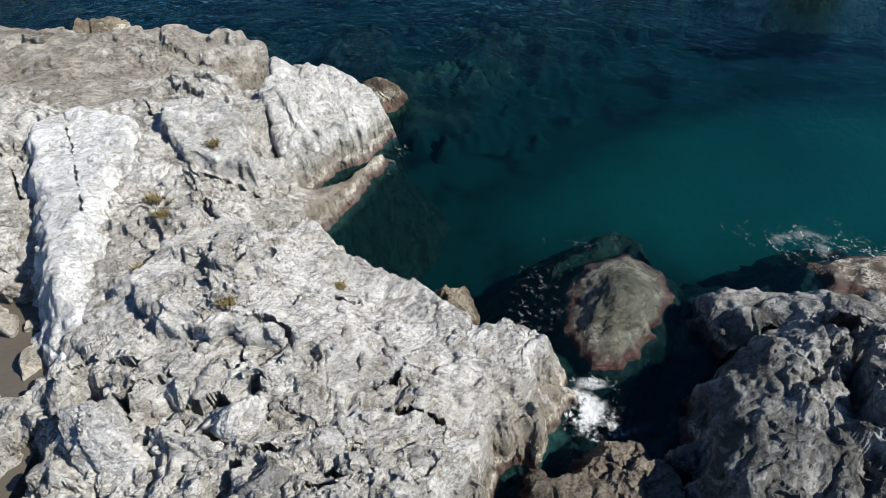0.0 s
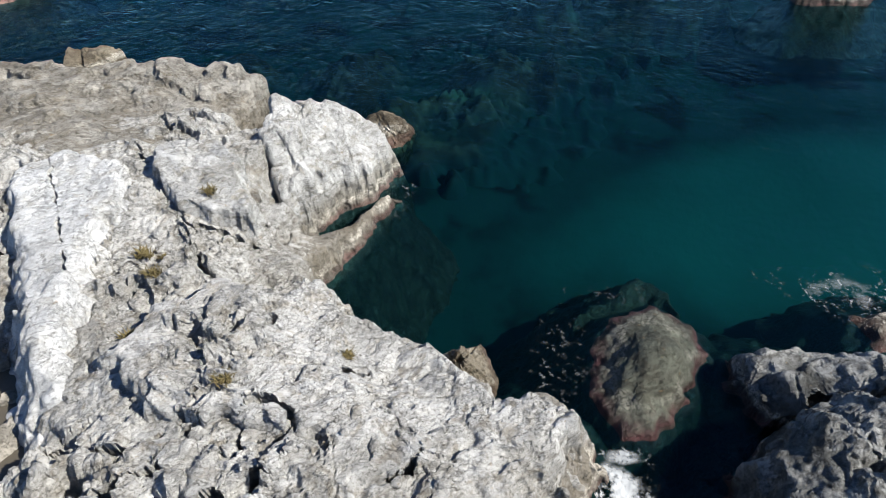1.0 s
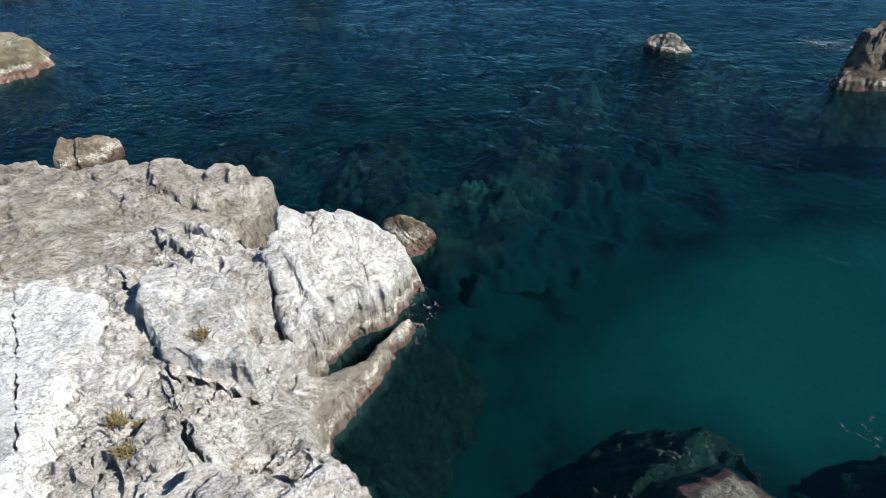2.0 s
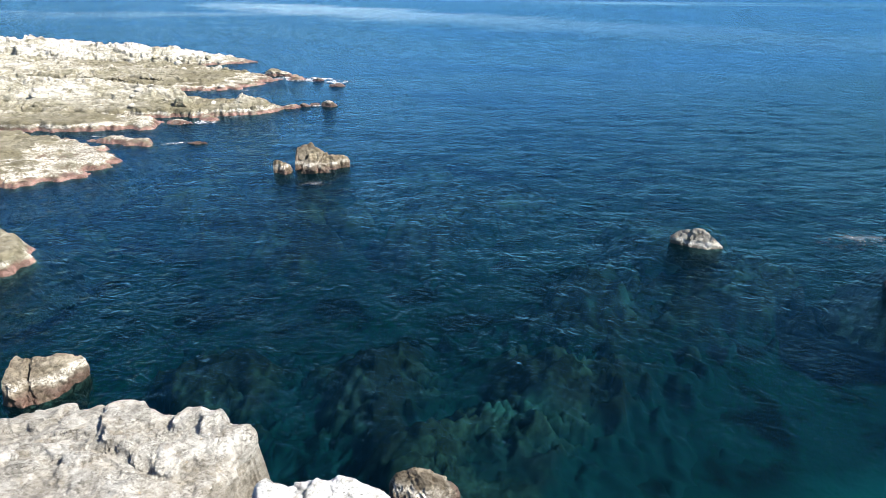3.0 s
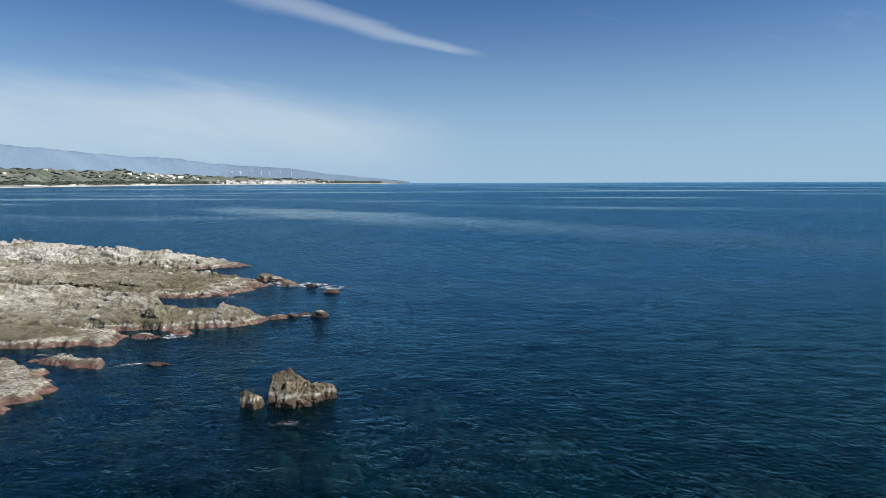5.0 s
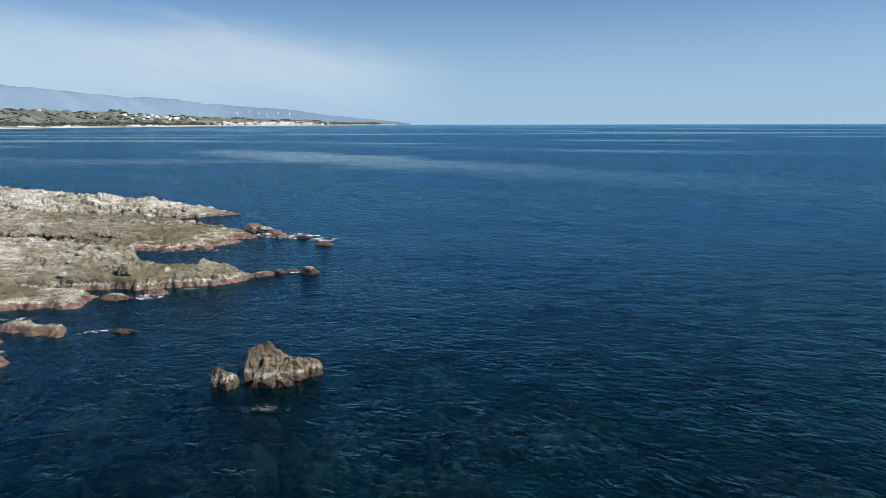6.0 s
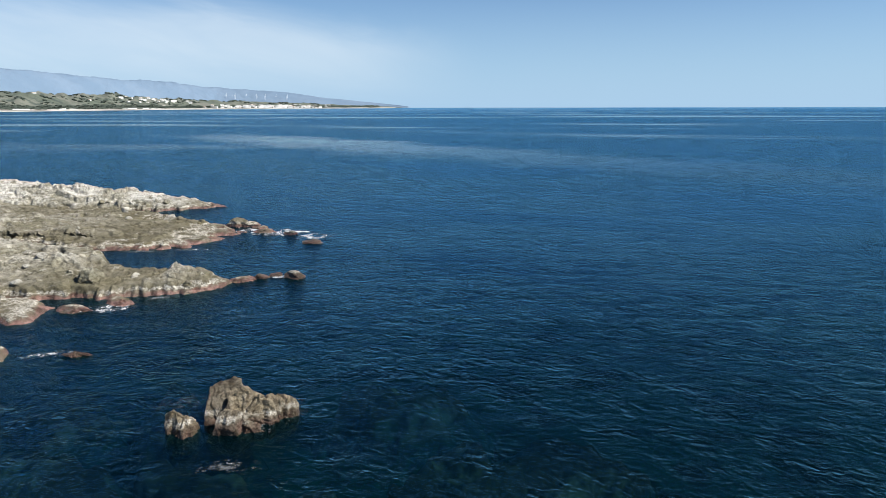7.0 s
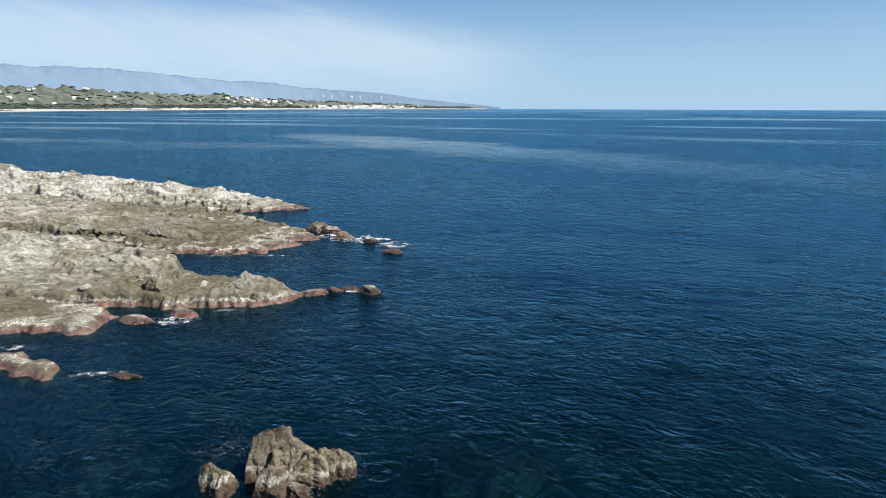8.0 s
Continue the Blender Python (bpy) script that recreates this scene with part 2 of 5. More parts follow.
    fres = m.math("MINIMUM", fres, m.ramp(m.math("SUBTRACT", y, m.math("MULTIPLY", x, 0.5)), 16, 36, 0.12, 1.0))
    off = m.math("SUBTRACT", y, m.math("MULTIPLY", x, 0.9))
    # reflected sky dimmed by a set gloss colour: most inshore, less far out
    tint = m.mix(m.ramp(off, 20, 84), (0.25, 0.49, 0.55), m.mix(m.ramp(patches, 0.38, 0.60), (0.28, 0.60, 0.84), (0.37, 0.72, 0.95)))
    # slicks get a paler gloss colour for the extra sky they mirror
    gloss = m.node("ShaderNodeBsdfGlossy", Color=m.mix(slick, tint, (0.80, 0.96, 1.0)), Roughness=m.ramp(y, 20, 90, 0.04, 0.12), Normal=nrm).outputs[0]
    # the body of the water: teal over sand in the cove, blue further out
    cove = m.ramp(m.math("ADD", off, m.math("MULTIPLY", m.noise(0.12, 3, 0.5), 12)), 24, 58)
    body = m.mix(cove, (0.0006, 0.0042, 0.0050), m.mix(m.ramp(patches, 0.40, 0.62), (0.0004, 0.0060, 0.0088), (0.0004, 0.0082, 0.0108)))
    diff = m.node("ShaderNodeBsdfDiffuse", Color=body, Normal=nrm).outputs[0]
    clear = m.node("ShaderNodeBsdfTransparent", Color=(0.40, 0.80, 0.84, 1)).outputs[0]
    mx = m.node("ShaderNodeMixShader", Fac=m.ramp(y, 18, 95, 0.20, 0.72))
    m.set(mx.inputs[1], clear)
    m.set(mx.inputs[2], diff)
    top = m.node("ShaderNodeMixShader", Fac=fres)
    m.set(top.inputs[1], mx.outputs[0])
    m.set(top.inputs[2], gloss)
    return m.done(top.outputs[0])


def seabed_material():
    m = Nodes("seabed")
    z = m.node("ShaderNodeSeparateXYZ", Vector=m.pos).outputs["Z"]
    n = m.noise(0.35, 5, 0.6)
    # sand and weed colours include the light lost in the water above
    sand = m.mix(m.noise(1.8, 5, 0.6), (0.003, 0.050, 0.048), (0.004, 0.061, 0.058))
    weed = m.mix(m.noise(2.4, 5, 0.65), (0.0005, 0.0018, 0.0024), (0.001, 0.004, 0.005))
    xy = m.node("ShaderNodeSeparateXYZ", Vector=m.pos)
    # clean sand in the cove, weed and deep water round it
    cx, cy = m.math("MULTIPLY", m.math("ADD", xy.outputs["X"], -11), 1 / 9.5), m.math("MULTIPLY", m.math("ADD", m.math("SUBTRACT", xy.outputs["Y"], m.math("MULTIPLY", xy.outputs["X"], 0.25)), -22.6), 1 / 5.2)
    off = m.math("ADD", m.math("MULTIPLY", cx, cx), m.math("MULTIPLY", cy, cy))
    cove = m.ramp(m.math("ADD", off, m.math("MULTIPLY", m.math("SUBTRACT", m.noise(0.25, 4, 0.6), 0.5), 1.2)), 1.7, 0.2)
    c = m.mix(m.math("MAXIMUM", cove, m.ramp(n, 0.62, 0.46, 0, 0.35)), weed, sand)
    return m.done(m.principled(c, 0.95, m.bump(m.noise(3, 4, 0.6), 0.3, 0.1), 0.1))


def weed_material():
    m = Nodes("sunken_weed_rock")
    c = m.mix(m.ramp(m.noise(0.45, 4, 0.6), 0.46, 0.62), (0.022, 0.016, 0.013), (0.066, 0.062, 0.046))
    c = m.mix(m.ramp(m.noise(1.3, 4, 0.6), 0.46, 0.62, 0, 0.7), c, (0.020, 0.014, 0.012))
    c = m.mix(m.ramp(m.noise(0.22, 3, 0.5), 0.60, 0.70, 0, 0.7), c, (0.06, 0.11, 0.085))
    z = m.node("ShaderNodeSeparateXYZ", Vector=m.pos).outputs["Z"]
    # lower rock fades with depth into the sea floor's dark teal
    foot_level = m.math("ADD", z, m.math("MULTIPLY", m.math("SUBTRACT", m.noise(0.5, 4, 0.6), 0.5), 1.2))
    c = m.mix(m.ramp(foot_level, -1.5, -2.5), c, (0.003, 0.020, 0.022))
    return m.done(m.principled(c, 0.95, m.bump(m.noise(2.5, 4, 0.6), 0.3, 0.1), 0.1))


def foam_material():
    m = Nodes("foam")
    lace = m.node("ShaderNodeTexVoronoi", Scale=4.2)
    lace.feature = "DISTANCE_TO_EDGE"
    m.set(lace.inputs["Vector"], m.mix(0.35, m.pos, m.noise(1.6, 4, 0.65, color=True)))
    web = m.math("MULTIPLY", m.ramp(lace.outputs["Distance"], 0.10, 0.02), m.ramp(m.noise(7, 4, 0.7), 0.48, 0.62))
    patch = m.ramp(m.math("ADD", m.noise(1.1, 4, 0.65), m.math("MULTIPLY", m.noise(11, 3, 0.6), 0.3)), 0.62, 0.80)
    att = m.node("ShaderNodeAttribute")
    att.attribute_name = "cover"
    f = m.math("MULTIPLY", m.math("MAXIMUM", m.math("MULTIPLY", web, m.ramp(m.noise(1.4, 3, 0.6), 0.42, 0.6)), m.math("MULTIPLY", patch, m.ramp(att.outputs["Fac"], 0.35, 0.8))), att.outputs["Fac"], True)
    white = m.principled((0.44, 0.46, 0.47), 0.6, m.bump(m.noise(14, 4, 0.7), 0.6, 0.03))
    mx = m.node("ShaderNodeMixShader", Fac=f)
    m.set(mx.inputs[1], m.node("ShaderNodeBsdfTransparent").outputs[0])
    m.set(mx.inputs[2], white)
    return m.done(mx.outputs[0])


def pool_material():
    m = Nodes("pool_sand")
    c = m.mix(m.noise(1.6, 5, 0.6), (0.062, 0.054, 0.042), (0.095, 0.083, 0.064))
    return m.done(m.principled(c, 0.45, m.bump(m.noise(9, 4, 0.6), 0.4, 0.03), 0.4))


def dry_plant_material():
    m = Nodes("dry_plants")
    c = m.mix(m.noise(9, 3, 0.6), (0.10, 0.085, 0.035), (0.20, 0.155, 0.075))
    return m.done(m.principled(c, 0.9, None, 0.1))


DRY_PLANTS = dry_plant_material()
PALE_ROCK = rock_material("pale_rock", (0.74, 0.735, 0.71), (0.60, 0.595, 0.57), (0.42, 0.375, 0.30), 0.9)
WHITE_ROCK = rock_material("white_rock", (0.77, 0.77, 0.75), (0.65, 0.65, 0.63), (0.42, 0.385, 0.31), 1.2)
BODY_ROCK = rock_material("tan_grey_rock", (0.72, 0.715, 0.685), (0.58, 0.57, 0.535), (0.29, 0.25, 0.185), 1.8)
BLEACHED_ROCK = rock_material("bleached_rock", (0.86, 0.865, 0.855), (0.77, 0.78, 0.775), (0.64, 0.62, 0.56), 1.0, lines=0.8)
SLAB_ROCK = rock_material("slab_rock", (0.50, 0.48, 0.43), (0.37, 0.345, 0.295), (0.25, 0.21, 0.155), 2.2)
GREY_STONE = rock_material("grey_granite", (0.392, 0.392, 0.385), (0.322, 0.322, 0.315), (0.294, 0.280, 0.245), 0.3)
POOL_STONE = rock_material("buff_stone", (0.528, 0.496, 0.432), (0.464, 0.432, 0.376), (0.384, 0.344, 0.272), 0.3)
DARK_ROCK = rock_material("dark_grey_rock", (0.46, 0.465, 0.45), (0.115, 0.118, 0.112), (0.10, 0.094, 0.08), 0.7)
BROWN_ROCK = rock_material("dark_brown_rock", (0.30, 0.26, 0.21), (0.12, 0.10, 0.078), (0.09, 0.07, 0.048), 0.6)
# high tan_top puts slope shade into the colour along with the splash zone
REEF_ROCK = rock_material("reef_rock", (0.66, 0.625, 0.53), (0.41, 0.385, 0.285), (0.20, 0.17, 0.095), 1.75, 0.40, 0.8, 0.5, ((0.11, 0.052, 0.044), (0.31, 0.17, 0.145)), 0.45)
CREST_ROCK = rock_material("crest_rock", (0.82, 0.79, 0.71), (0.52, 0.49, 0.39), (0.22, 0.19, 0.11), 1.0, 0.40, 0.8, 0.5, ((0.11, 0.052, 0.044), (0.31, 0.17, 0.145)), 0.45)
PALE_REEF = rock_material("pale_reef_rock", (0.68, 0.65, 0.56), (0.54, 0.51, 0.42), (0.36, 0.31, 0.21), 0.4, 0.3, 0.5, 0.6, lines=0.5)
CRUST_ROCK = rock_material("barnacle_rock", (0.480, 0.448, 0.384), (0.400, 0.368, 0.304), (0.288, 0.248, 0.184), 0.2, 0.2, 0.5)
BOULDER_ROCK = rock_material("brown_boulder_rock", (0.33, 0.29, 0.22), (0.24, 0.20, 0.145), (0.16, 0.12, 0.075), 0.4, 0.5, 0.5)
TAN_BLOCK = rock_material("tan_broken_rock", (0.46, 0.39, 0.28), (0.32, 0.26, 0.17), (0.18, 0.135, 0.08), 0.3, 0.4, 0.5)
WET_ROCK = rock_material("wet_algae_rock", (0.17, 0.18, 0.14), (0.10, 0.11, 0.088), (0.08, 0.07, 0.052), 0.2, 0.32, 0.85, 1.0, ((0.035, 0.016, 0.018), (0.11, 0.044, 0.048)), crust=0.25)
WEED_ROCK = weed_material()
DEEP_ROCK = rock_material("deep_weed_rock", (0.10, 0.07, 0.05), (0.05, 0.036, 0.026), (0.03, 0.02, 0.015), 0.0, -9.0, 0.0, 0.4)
WATER, SEABED, FOAM, POOL = water_material(), seabed_material(), foam_material(), pool_material()


# ---- noise on arrays ----
def hashed(ix, iy, iz=0, seed=0):
    """Numbers from 0 to 1 for whole-number places."""
    h = (ix.astype(np.int64) * 374761393 + iy.astype(np.int64) * 668265263 + np.int64(1) * iz * 2147483647 + seed * 1274126177) & 0xFFFFFFFF
    h = ((h ^ (h >> 13)) * 1274126177) & 0xFFFFFFFF
    h = ((h ^ (h >> 16)) * 2246822519) & 0xFFFFFFFF
    return ((h ^ (h >> 15)) & 0xFFFFFF) / float(0x1000000)


def perlin(x, y, seed=0):
    ix, iy = np.floor(x), np.floor(y)
    fx, fy = x - ix, y - iy
    u, v = fx * fx * fx * (fx * (fx * 6 - 15) + 10), fy * fy * fy * (fy * (fy * 6 - 15) + 10)

    def corner(a, b):
        t = hashed(ix + a, iy + b, 0, seed) * 2 * math.pi
        return np.cos(t) * (fx - a) + np.sin(t) * (fy - b)

    lo = corner(0, 0) * (1 - u) + corner(1, 0) * u
    hi = corner(0, 1) * (1 - u) + corner(1, 1) * u
    return (lo * (1 - v) + hi * v) * 1.5


def fbm(x, y, octaves=5, seed=0, gain=0.5):
    total, amp = 0.0, 1.0
    for k in range(octaves):
        total = total + amp * perlin(x, y, seed + k * 17)
        x, y, amp = x * 2.03 + 11.3, y * 2.03 - 5.7, amp * gain
    return total


def billow(x, y, octaves=4, seed=0):
    """Rounded lumps parted by sharp creases."""
    total, amp = 0.0, 1.0
    for k in range(octaves):
        total = total + amp * np.abs(perlin(x, y, seed + k * 13))
        x, y, amp = 1.7 * x + 1.1 * y + 4.2, 1.7 * y - 1.1 * x - 2.9, amp * 0.45
    return total - 0.35


def cells(x, y, seed=0):
    """Worley cells: the nearest and second nearest distance, the cell's own number, and the offset from its centre."""
    ix, iy = np.floor(x), np.floor(y)
    f1, f2 = np.full_like(x, 9.0), np.full_like(x, 9.0)
    own, dx, dy = np.zeros_like(x), np.zeros_like(x), np.zeros_like(x)
    for a in (-1, 0, 1):
        for b in (-1, 0, 1):
            cx, cy = ix + a, iy + b
            ox = x - (cx + hashed(cx, cy, 1, seed))
            oy = y - (cy + hashed(cx, cy, 2, seed))
            d = np.sqrt(ox * ox + oy * oy)
            near = d < f1
            f2 = np.where(near, f1, np.minimum(f2, d))
            own = np.where(near, hashed(cx, cy, 3, seed), own)
            dx, dy, f1 = np.where(near, ox, dx), np.where(near, oy, dy), np.where(near, d, f1)
    return f1, f2, own, dx, dy


def smooth(v, lo, hi):
    t = np.clip((v - lo) / (hi - lo), 0, 1)
    return t * t * (3 - 2 * t)


def inside(x, y, outline):
    """Signed distance to a closed outline, positive inside."""
    best, odd = np.full_like(x, 1e9), np.zeros(x.shape, bool)
    for (ax, ay), (bx, by) in zip(outline, outline[1:] + outline[:1]):
        ex, ey = bx - ax, by - ay
        t = np.clip(((x - ax) * ex + (y - ay) * ey) / (ex * ex + ey * ey), 0, 1)
        best = np.minimum(best, np.hypot(x - ax - t * ex, y - ay - t * ey))
        odd ^= ((ay > y) != (by > y)) & (x < (bx - ax) * (y - ay) / (by - ay + 1e-12) + ax)
    return np.where(odd, best, -best)


def blended(x, y, spots, power=3.0, soft=0.5):
    """A height that runs smoothly through spots (x, y, height)."""
    top, total = 0.0, 0.0
    for sx, sy, sz in spots:
        w = 1 / (soft * soft + (x - sx) ** 2 + (y - sy) ** 2) ** (power / 2)
        top, total = top + w * sz, total + w
    return top / total


def grid_mesh(name, x, y, z, keep, material):
    """One mesh from a grid of places; keep: which vertices are used."""
    ny, nx = x.shape
    quad = keep[:-1, :-1] | keep[1:, :-1] | keep[:-1, 1:] | keep[1:, 1:]
    j, i = np.nonzero(quad)
    faces = np.stack([j * nx + i, j * nx + i + 1, (j + 1) * nx + i + 1, (j + 1) * nx + i], 1)
    used, faces = np.unique(faces, return_inverse=True)
    faces = faces.reshape(-1, 4)
    co = np.stack([x.ravel(), y.ravel(), z.ravel()], 1)[used]
    me = bpy.data.meshes.new(name)
    me.vertices.add(len(co))
    me.vertices.foreach_set("co", co.ravel())
    me.loops.add(faces.size)
    me.loops.foreach_set("vertex_index", faces.ravel().astype(np.int32))
    me.polygons.add(len(faces))
    me.polygons.foreach_set("loop_start", np.arange(0, faces.size, 4, dtype=np.int32))
    me.update(calc_edges=True)
    me.validate()
    me.materials.append(material)
    return me, used


SMOOTH = dict(blocks=((2.4, 0.20, 0.02, 0.05), (0.8, 0.04, 0.02, 0.03)), billow=(1.7, 0.13), flute=0.0, ledges=((0.10, 1.5), (0.03, 0.45)), fine=0.025, round=0.1)
FOLIATED = dict(blocks=((1.3, 0.30, 0.03, 0.16), (0.42, 0.07, 0.04, 0.06), (0.16, 0.015, 0.05, 0.02)), billow=(0.75, 0.42), flute=0.12, ledges=((0.10, 0.7), (0.03, 0.22)), fine=0.03, round=0.2)
BROKEN = dict(blocks=((1.05, 0.24, 0.03, 0.16), (0.40, 0.09, 0.035, 0.07), (0.15, 0.02, 0.05, 0.025)), billow=(0.85, 0.30), flute=0.0, ledges=((0.24, 1.0), (0.10, 0.36), (0.03, 0.13)), fine=0.03, round=0.2)
RUBBLE = dict(blocks=((1.25, 0.24, 0.025, 0.18), (0.42, 0.07, 0.035, 0.08), (0.14, 0.015, 0.06, 0.02)), billow=(0.70, 0.24), flute=0.0, ledges=((0.28, 1.2), (0.10, 0.45), (0.02, 0.15)), fine=0.03, round=0.3)
SHELVED = dict(blocks=((2.2, 0.55, 0.03, 0.16), (0.7, 0.14, 0.035, 0.10), (0.25, 0.03, 0.05, 0.03)), billow=(1.2, 0.50), flute=0.0, ledges=((0.15, 1.4), (0.05, 0.4)), fine=0.03, round=0.3)
WORN = dict(blocks=((1.4, 0.16, 0.03, 0.08), (0.45, 0.05, 0.04, 0.04), (0.15, 0.015, 0.06, 0.015)), billow=(1.1, 0.20), flute=0.0, ledges=((0.04, 0.4),), fine=0.03, round=0.4)
REEFY = dict(blocks=((3.0, 0.30, 0.03, 0.10), (1.1, 0.09, 0.04, 0.07), (0.4, 0.025, 0.06, 0.02)), billow=(2.0, 0.20), draw=2.6, flute=0.0, ledges=((0.50, 4.0), (0.16, 1.3), (0.03, 0.45)), fine=0.035, round=0.2)
RUBBLE_UNDER = dict(blocks=((2.2, 0.6, 0.12, 0.15), (0.8, 0.2, 0.1, 0.08), (0.35, 0.06, 0.1, 0.03)), billow=(1.2, 0.25), flute=0.0, ledges=(), fine=0.08, round=1.2)
SLABBY = dict(blocks=((2.0, 0.18, 0.025, 0.10), (0.7, 0.06, 0.03, 0.05), (0.25, 0.015, 0.04, 0.015)), billow=(1.5, 0.16), flute=0.0, ledges=((0.22, 1.2), (0.08, 0.42), (0.025, 0.16)), fine=0.03, round=0.15)
FLAT_REEF = dict(blocks=((2.0, 0.18, 0.04, 0.08), (0.8, 0.07, 0.05, 0.06), (0.3, 0.03, 0.08, 0.02)), billow=(1.4, 0.18), draw=2.4, flute=0.0, ledges=((0.18, 2.0), (0.07, 0.6)), fine=0.04, round=0.3)


def rock_mesh(name, outline, spots, res, material, style, seed=0, edge=0.8, base=0.0, strike=24.0, ragged=0.35, sink=1.6, shore=0.9, power=3.0, pits=(), rifts=(), rough=1.0, cap=None):
    """A mass of broken rock as one mesh: an outline at the height base, heights inside it, split into tilted blocks with cracks between."""
    xs, ys = [p[0] for p in outline], [p[1] for p in outline]
    m = (base + sink) / shore + 0.4
    whole_x, whole_y = np.meshgrid(np.arange(min(xs) - m, max(xs) + m, res), np.arange(min(ys) - m, max(ys) + m, res))
    used = inside(whole_x, whole_y, outline) > -m - ragged
    x, y = whole_x[used], whole_y[used]

    def fractal(a, b, freq, octaves, k, gain=0.5):
        most = max(1, int(math.log2(max(1.01, 0.45 / (res * freq)))) + 1)
        return fbm(a * freq, b * freq, min(octaves, most), seed + k, gain)

    wx = x + ragged * 0.9 * fractal(x, y, 0.9, 4, 1)
    wy = y + ragged * 0.9 * fractal(x + 31, y, 0.9, 4, 2)
    s, c = math.sin(radians(strike)), math.cos(radians(strike))
    u, v = wx * c + wy * s, -wx * s + wy * c  # along and across the beds
    sd = inside(wx, wy, outline) + 0.10 * fractal(x, y, 2.5, 3, 3)
    level = blended(x, y, spots, power)
    width = edge * (1 + 0.5 * perlin(x * 0.6, y * 0.6, seed + 4))
    rise = 1 - (1 - np.clip(sd / width, 0, 1)) ** 2.3
    h = np.where(sd > 0, base + (level - base) * rise, base + sd * shore)
    calm = smooth(fractal(x, y, 0.35, 3, 9), -0.3, 0.4)
    some = 0.5 + 0.7 * calm
    coarse, detail = np.zeros_like(x), np.zeros_like(x)
    for k, (size, lift, gap, deep) in enumerate(style["blocks"]):
        if size < res * 2.5:
            continue
        f1, f2, own, dx, dy = cells(u / (size * style.get("draw", 1.5)), v / size, seed + 20 + k)
        other = (own * 7919.0) % 1.0
        tilt = dx * (own - 0.5) * 1.4 + dy * (0.2 + 1.0 * other)
        dome = smooth(f2 - f1, 0.0, 0.7) - 0.5
        lump = some * lift * ((own - 0.5) * 0.9 + tilt * 0.75 + dome * style["round"])
        if k == 0:
            coarse += lump
        else:
            detail += lump
        crack = 1 - smooth(f2 - f1, 0.0, gap * (0.6 + other))
        detail -= some * deep * crack * smooth(perlin(u * 0.8 / size, v * 0.8 / size, seed + 30 + k), -0.3, 0.2)
    # beds that end in low steps: each drops sharply on one side and slopes back gently on the other
    for k, (amp, every) in enumerate(style["ledges"]):
        if every < res * 4:
            continue
        ph = v / every + 0.9 * fractal(x, y, 0.45 / every ** 0.5, 4, 40 + 5 * k)
        saw = ph - np.floor(ph)
        bed = hashed(np.floor(ph), np.floor(u / (every * 3) + 0.7 * fractal(x, y, 0.4 / every, 2, 42 + 5 * k)), 0, seed + 43 + k)
        step = amp * (0.25 + 1.3 * bed) * (smooth(saw, 0.0, max(0.07, 1.6 * res / every)) * (1 - saw) - 0.4) * (0.35 + 0.8 * calm)
        if k == 0:
            coarse += step
        else:
            detail += step
    size, amp = style["billow"]
    if size > res * 3:
        lumps = billow(u / (size * style.get("draw", 1.5)), v / size, max(1, min(5, int(math.log2(size / (res * 2))))), seed + 55)
        detail += amp * lumps * (0.55 + 0.6 * calm)
    if style["flute"]:
        detail += style["flute"] * (0.3 - np.abs(fractal(u * 0.35, v * 1.3, 1.0, 5, 51)))
    detail += style["fine"] * fractal(x, y, 2.2, 6, 50, 0.65)
    weight = rough * np.clip(0.30 + sd * 0.55, 0.12, 1) * np.clip(0.4 + (level - base) * 0.4, 0.3, 1.0)
    h = h + coarse * weight
    for cx, cy, r, d in pits:
        h = h - d * np.exp(-((wx - cx) ** 2 + (wy - cy) ** 2) / (r * r))
    kx, ky = x + 0.10 * fractal(x, y, 2.6, 4, 70), y + 0.10 * fractal(x + 17, y, 2.6, 4, 71)
    lean_x, lean_y = np.zeros_like(x), np.zeros_like(x)
    for line, wide, d in rifts:  # long open joints, wider and narrower along their way, with an overhanging far lip
        best, ox, oy = np.full_like(x, 9e9), np.zeros_like(x), np.zeros_like(x)
        for (ax, ay), (bx, by) in zip(line, line[1:]):
            ex, ey = bx - ax, by - ay
            t = np.clip(((kx - ax) * ex + (ky - ay) * ey) / (ex * ex + ey * ey), 0, 1)
            gx, gy = kx - ax - t * ex, ky - ay - t * ey
            near = np.hypot(gx, gy)
            ox, oy = np.where(near < best, gx, ox), np.where(near < best, gy, oy)
            best = np.minimum(best, near)
        w = wide * (0.75 + 0.9 * perlin(x * 2.2, y * 2.2, seed + 72))
        lip = (oy > 0) * wide * 1.1 * np.exp(-(best / (wide + 0.22)) ** 2) * smooth(best, w * 0.9, w * 1.2) / np.maximum(best, 0.02)
        lean_x, lean_y = lean_x - ox * lip, lean_y - oy * lip
        detail = detail + 0.7 * d * (oy > 0) * wide * np.exp(-(best / 0.35) ** 2)
        detail = detail - d * (1 - smooth(best, np.maximum(w * 0.55, 0.006), np.maximum(w * 1.15, 0.03))) / np.maximum(weight, 0.4)
    low = -sink - 0.4
    top = np.full(whole_x.shape, low)
    top[used] = np.maximum(h, low)
    for axis in (0, 1):  # wear takes the saw teeth off the big steps
        top = 0.25 * np.roll(top, 1, axis) + 0.5 * top + 0.25 * np.roll(top, -1, axis)
    top[used] = np.maximum(top[used] + detail * weight, low)
    if cap is not None:
        top = np.where(top > cap, cap + 0.2 * (top - cap), top)
    gy, gx = np.gradient(top, res)
    n = np.sqrt(1 + gx * gx + gy * gy)
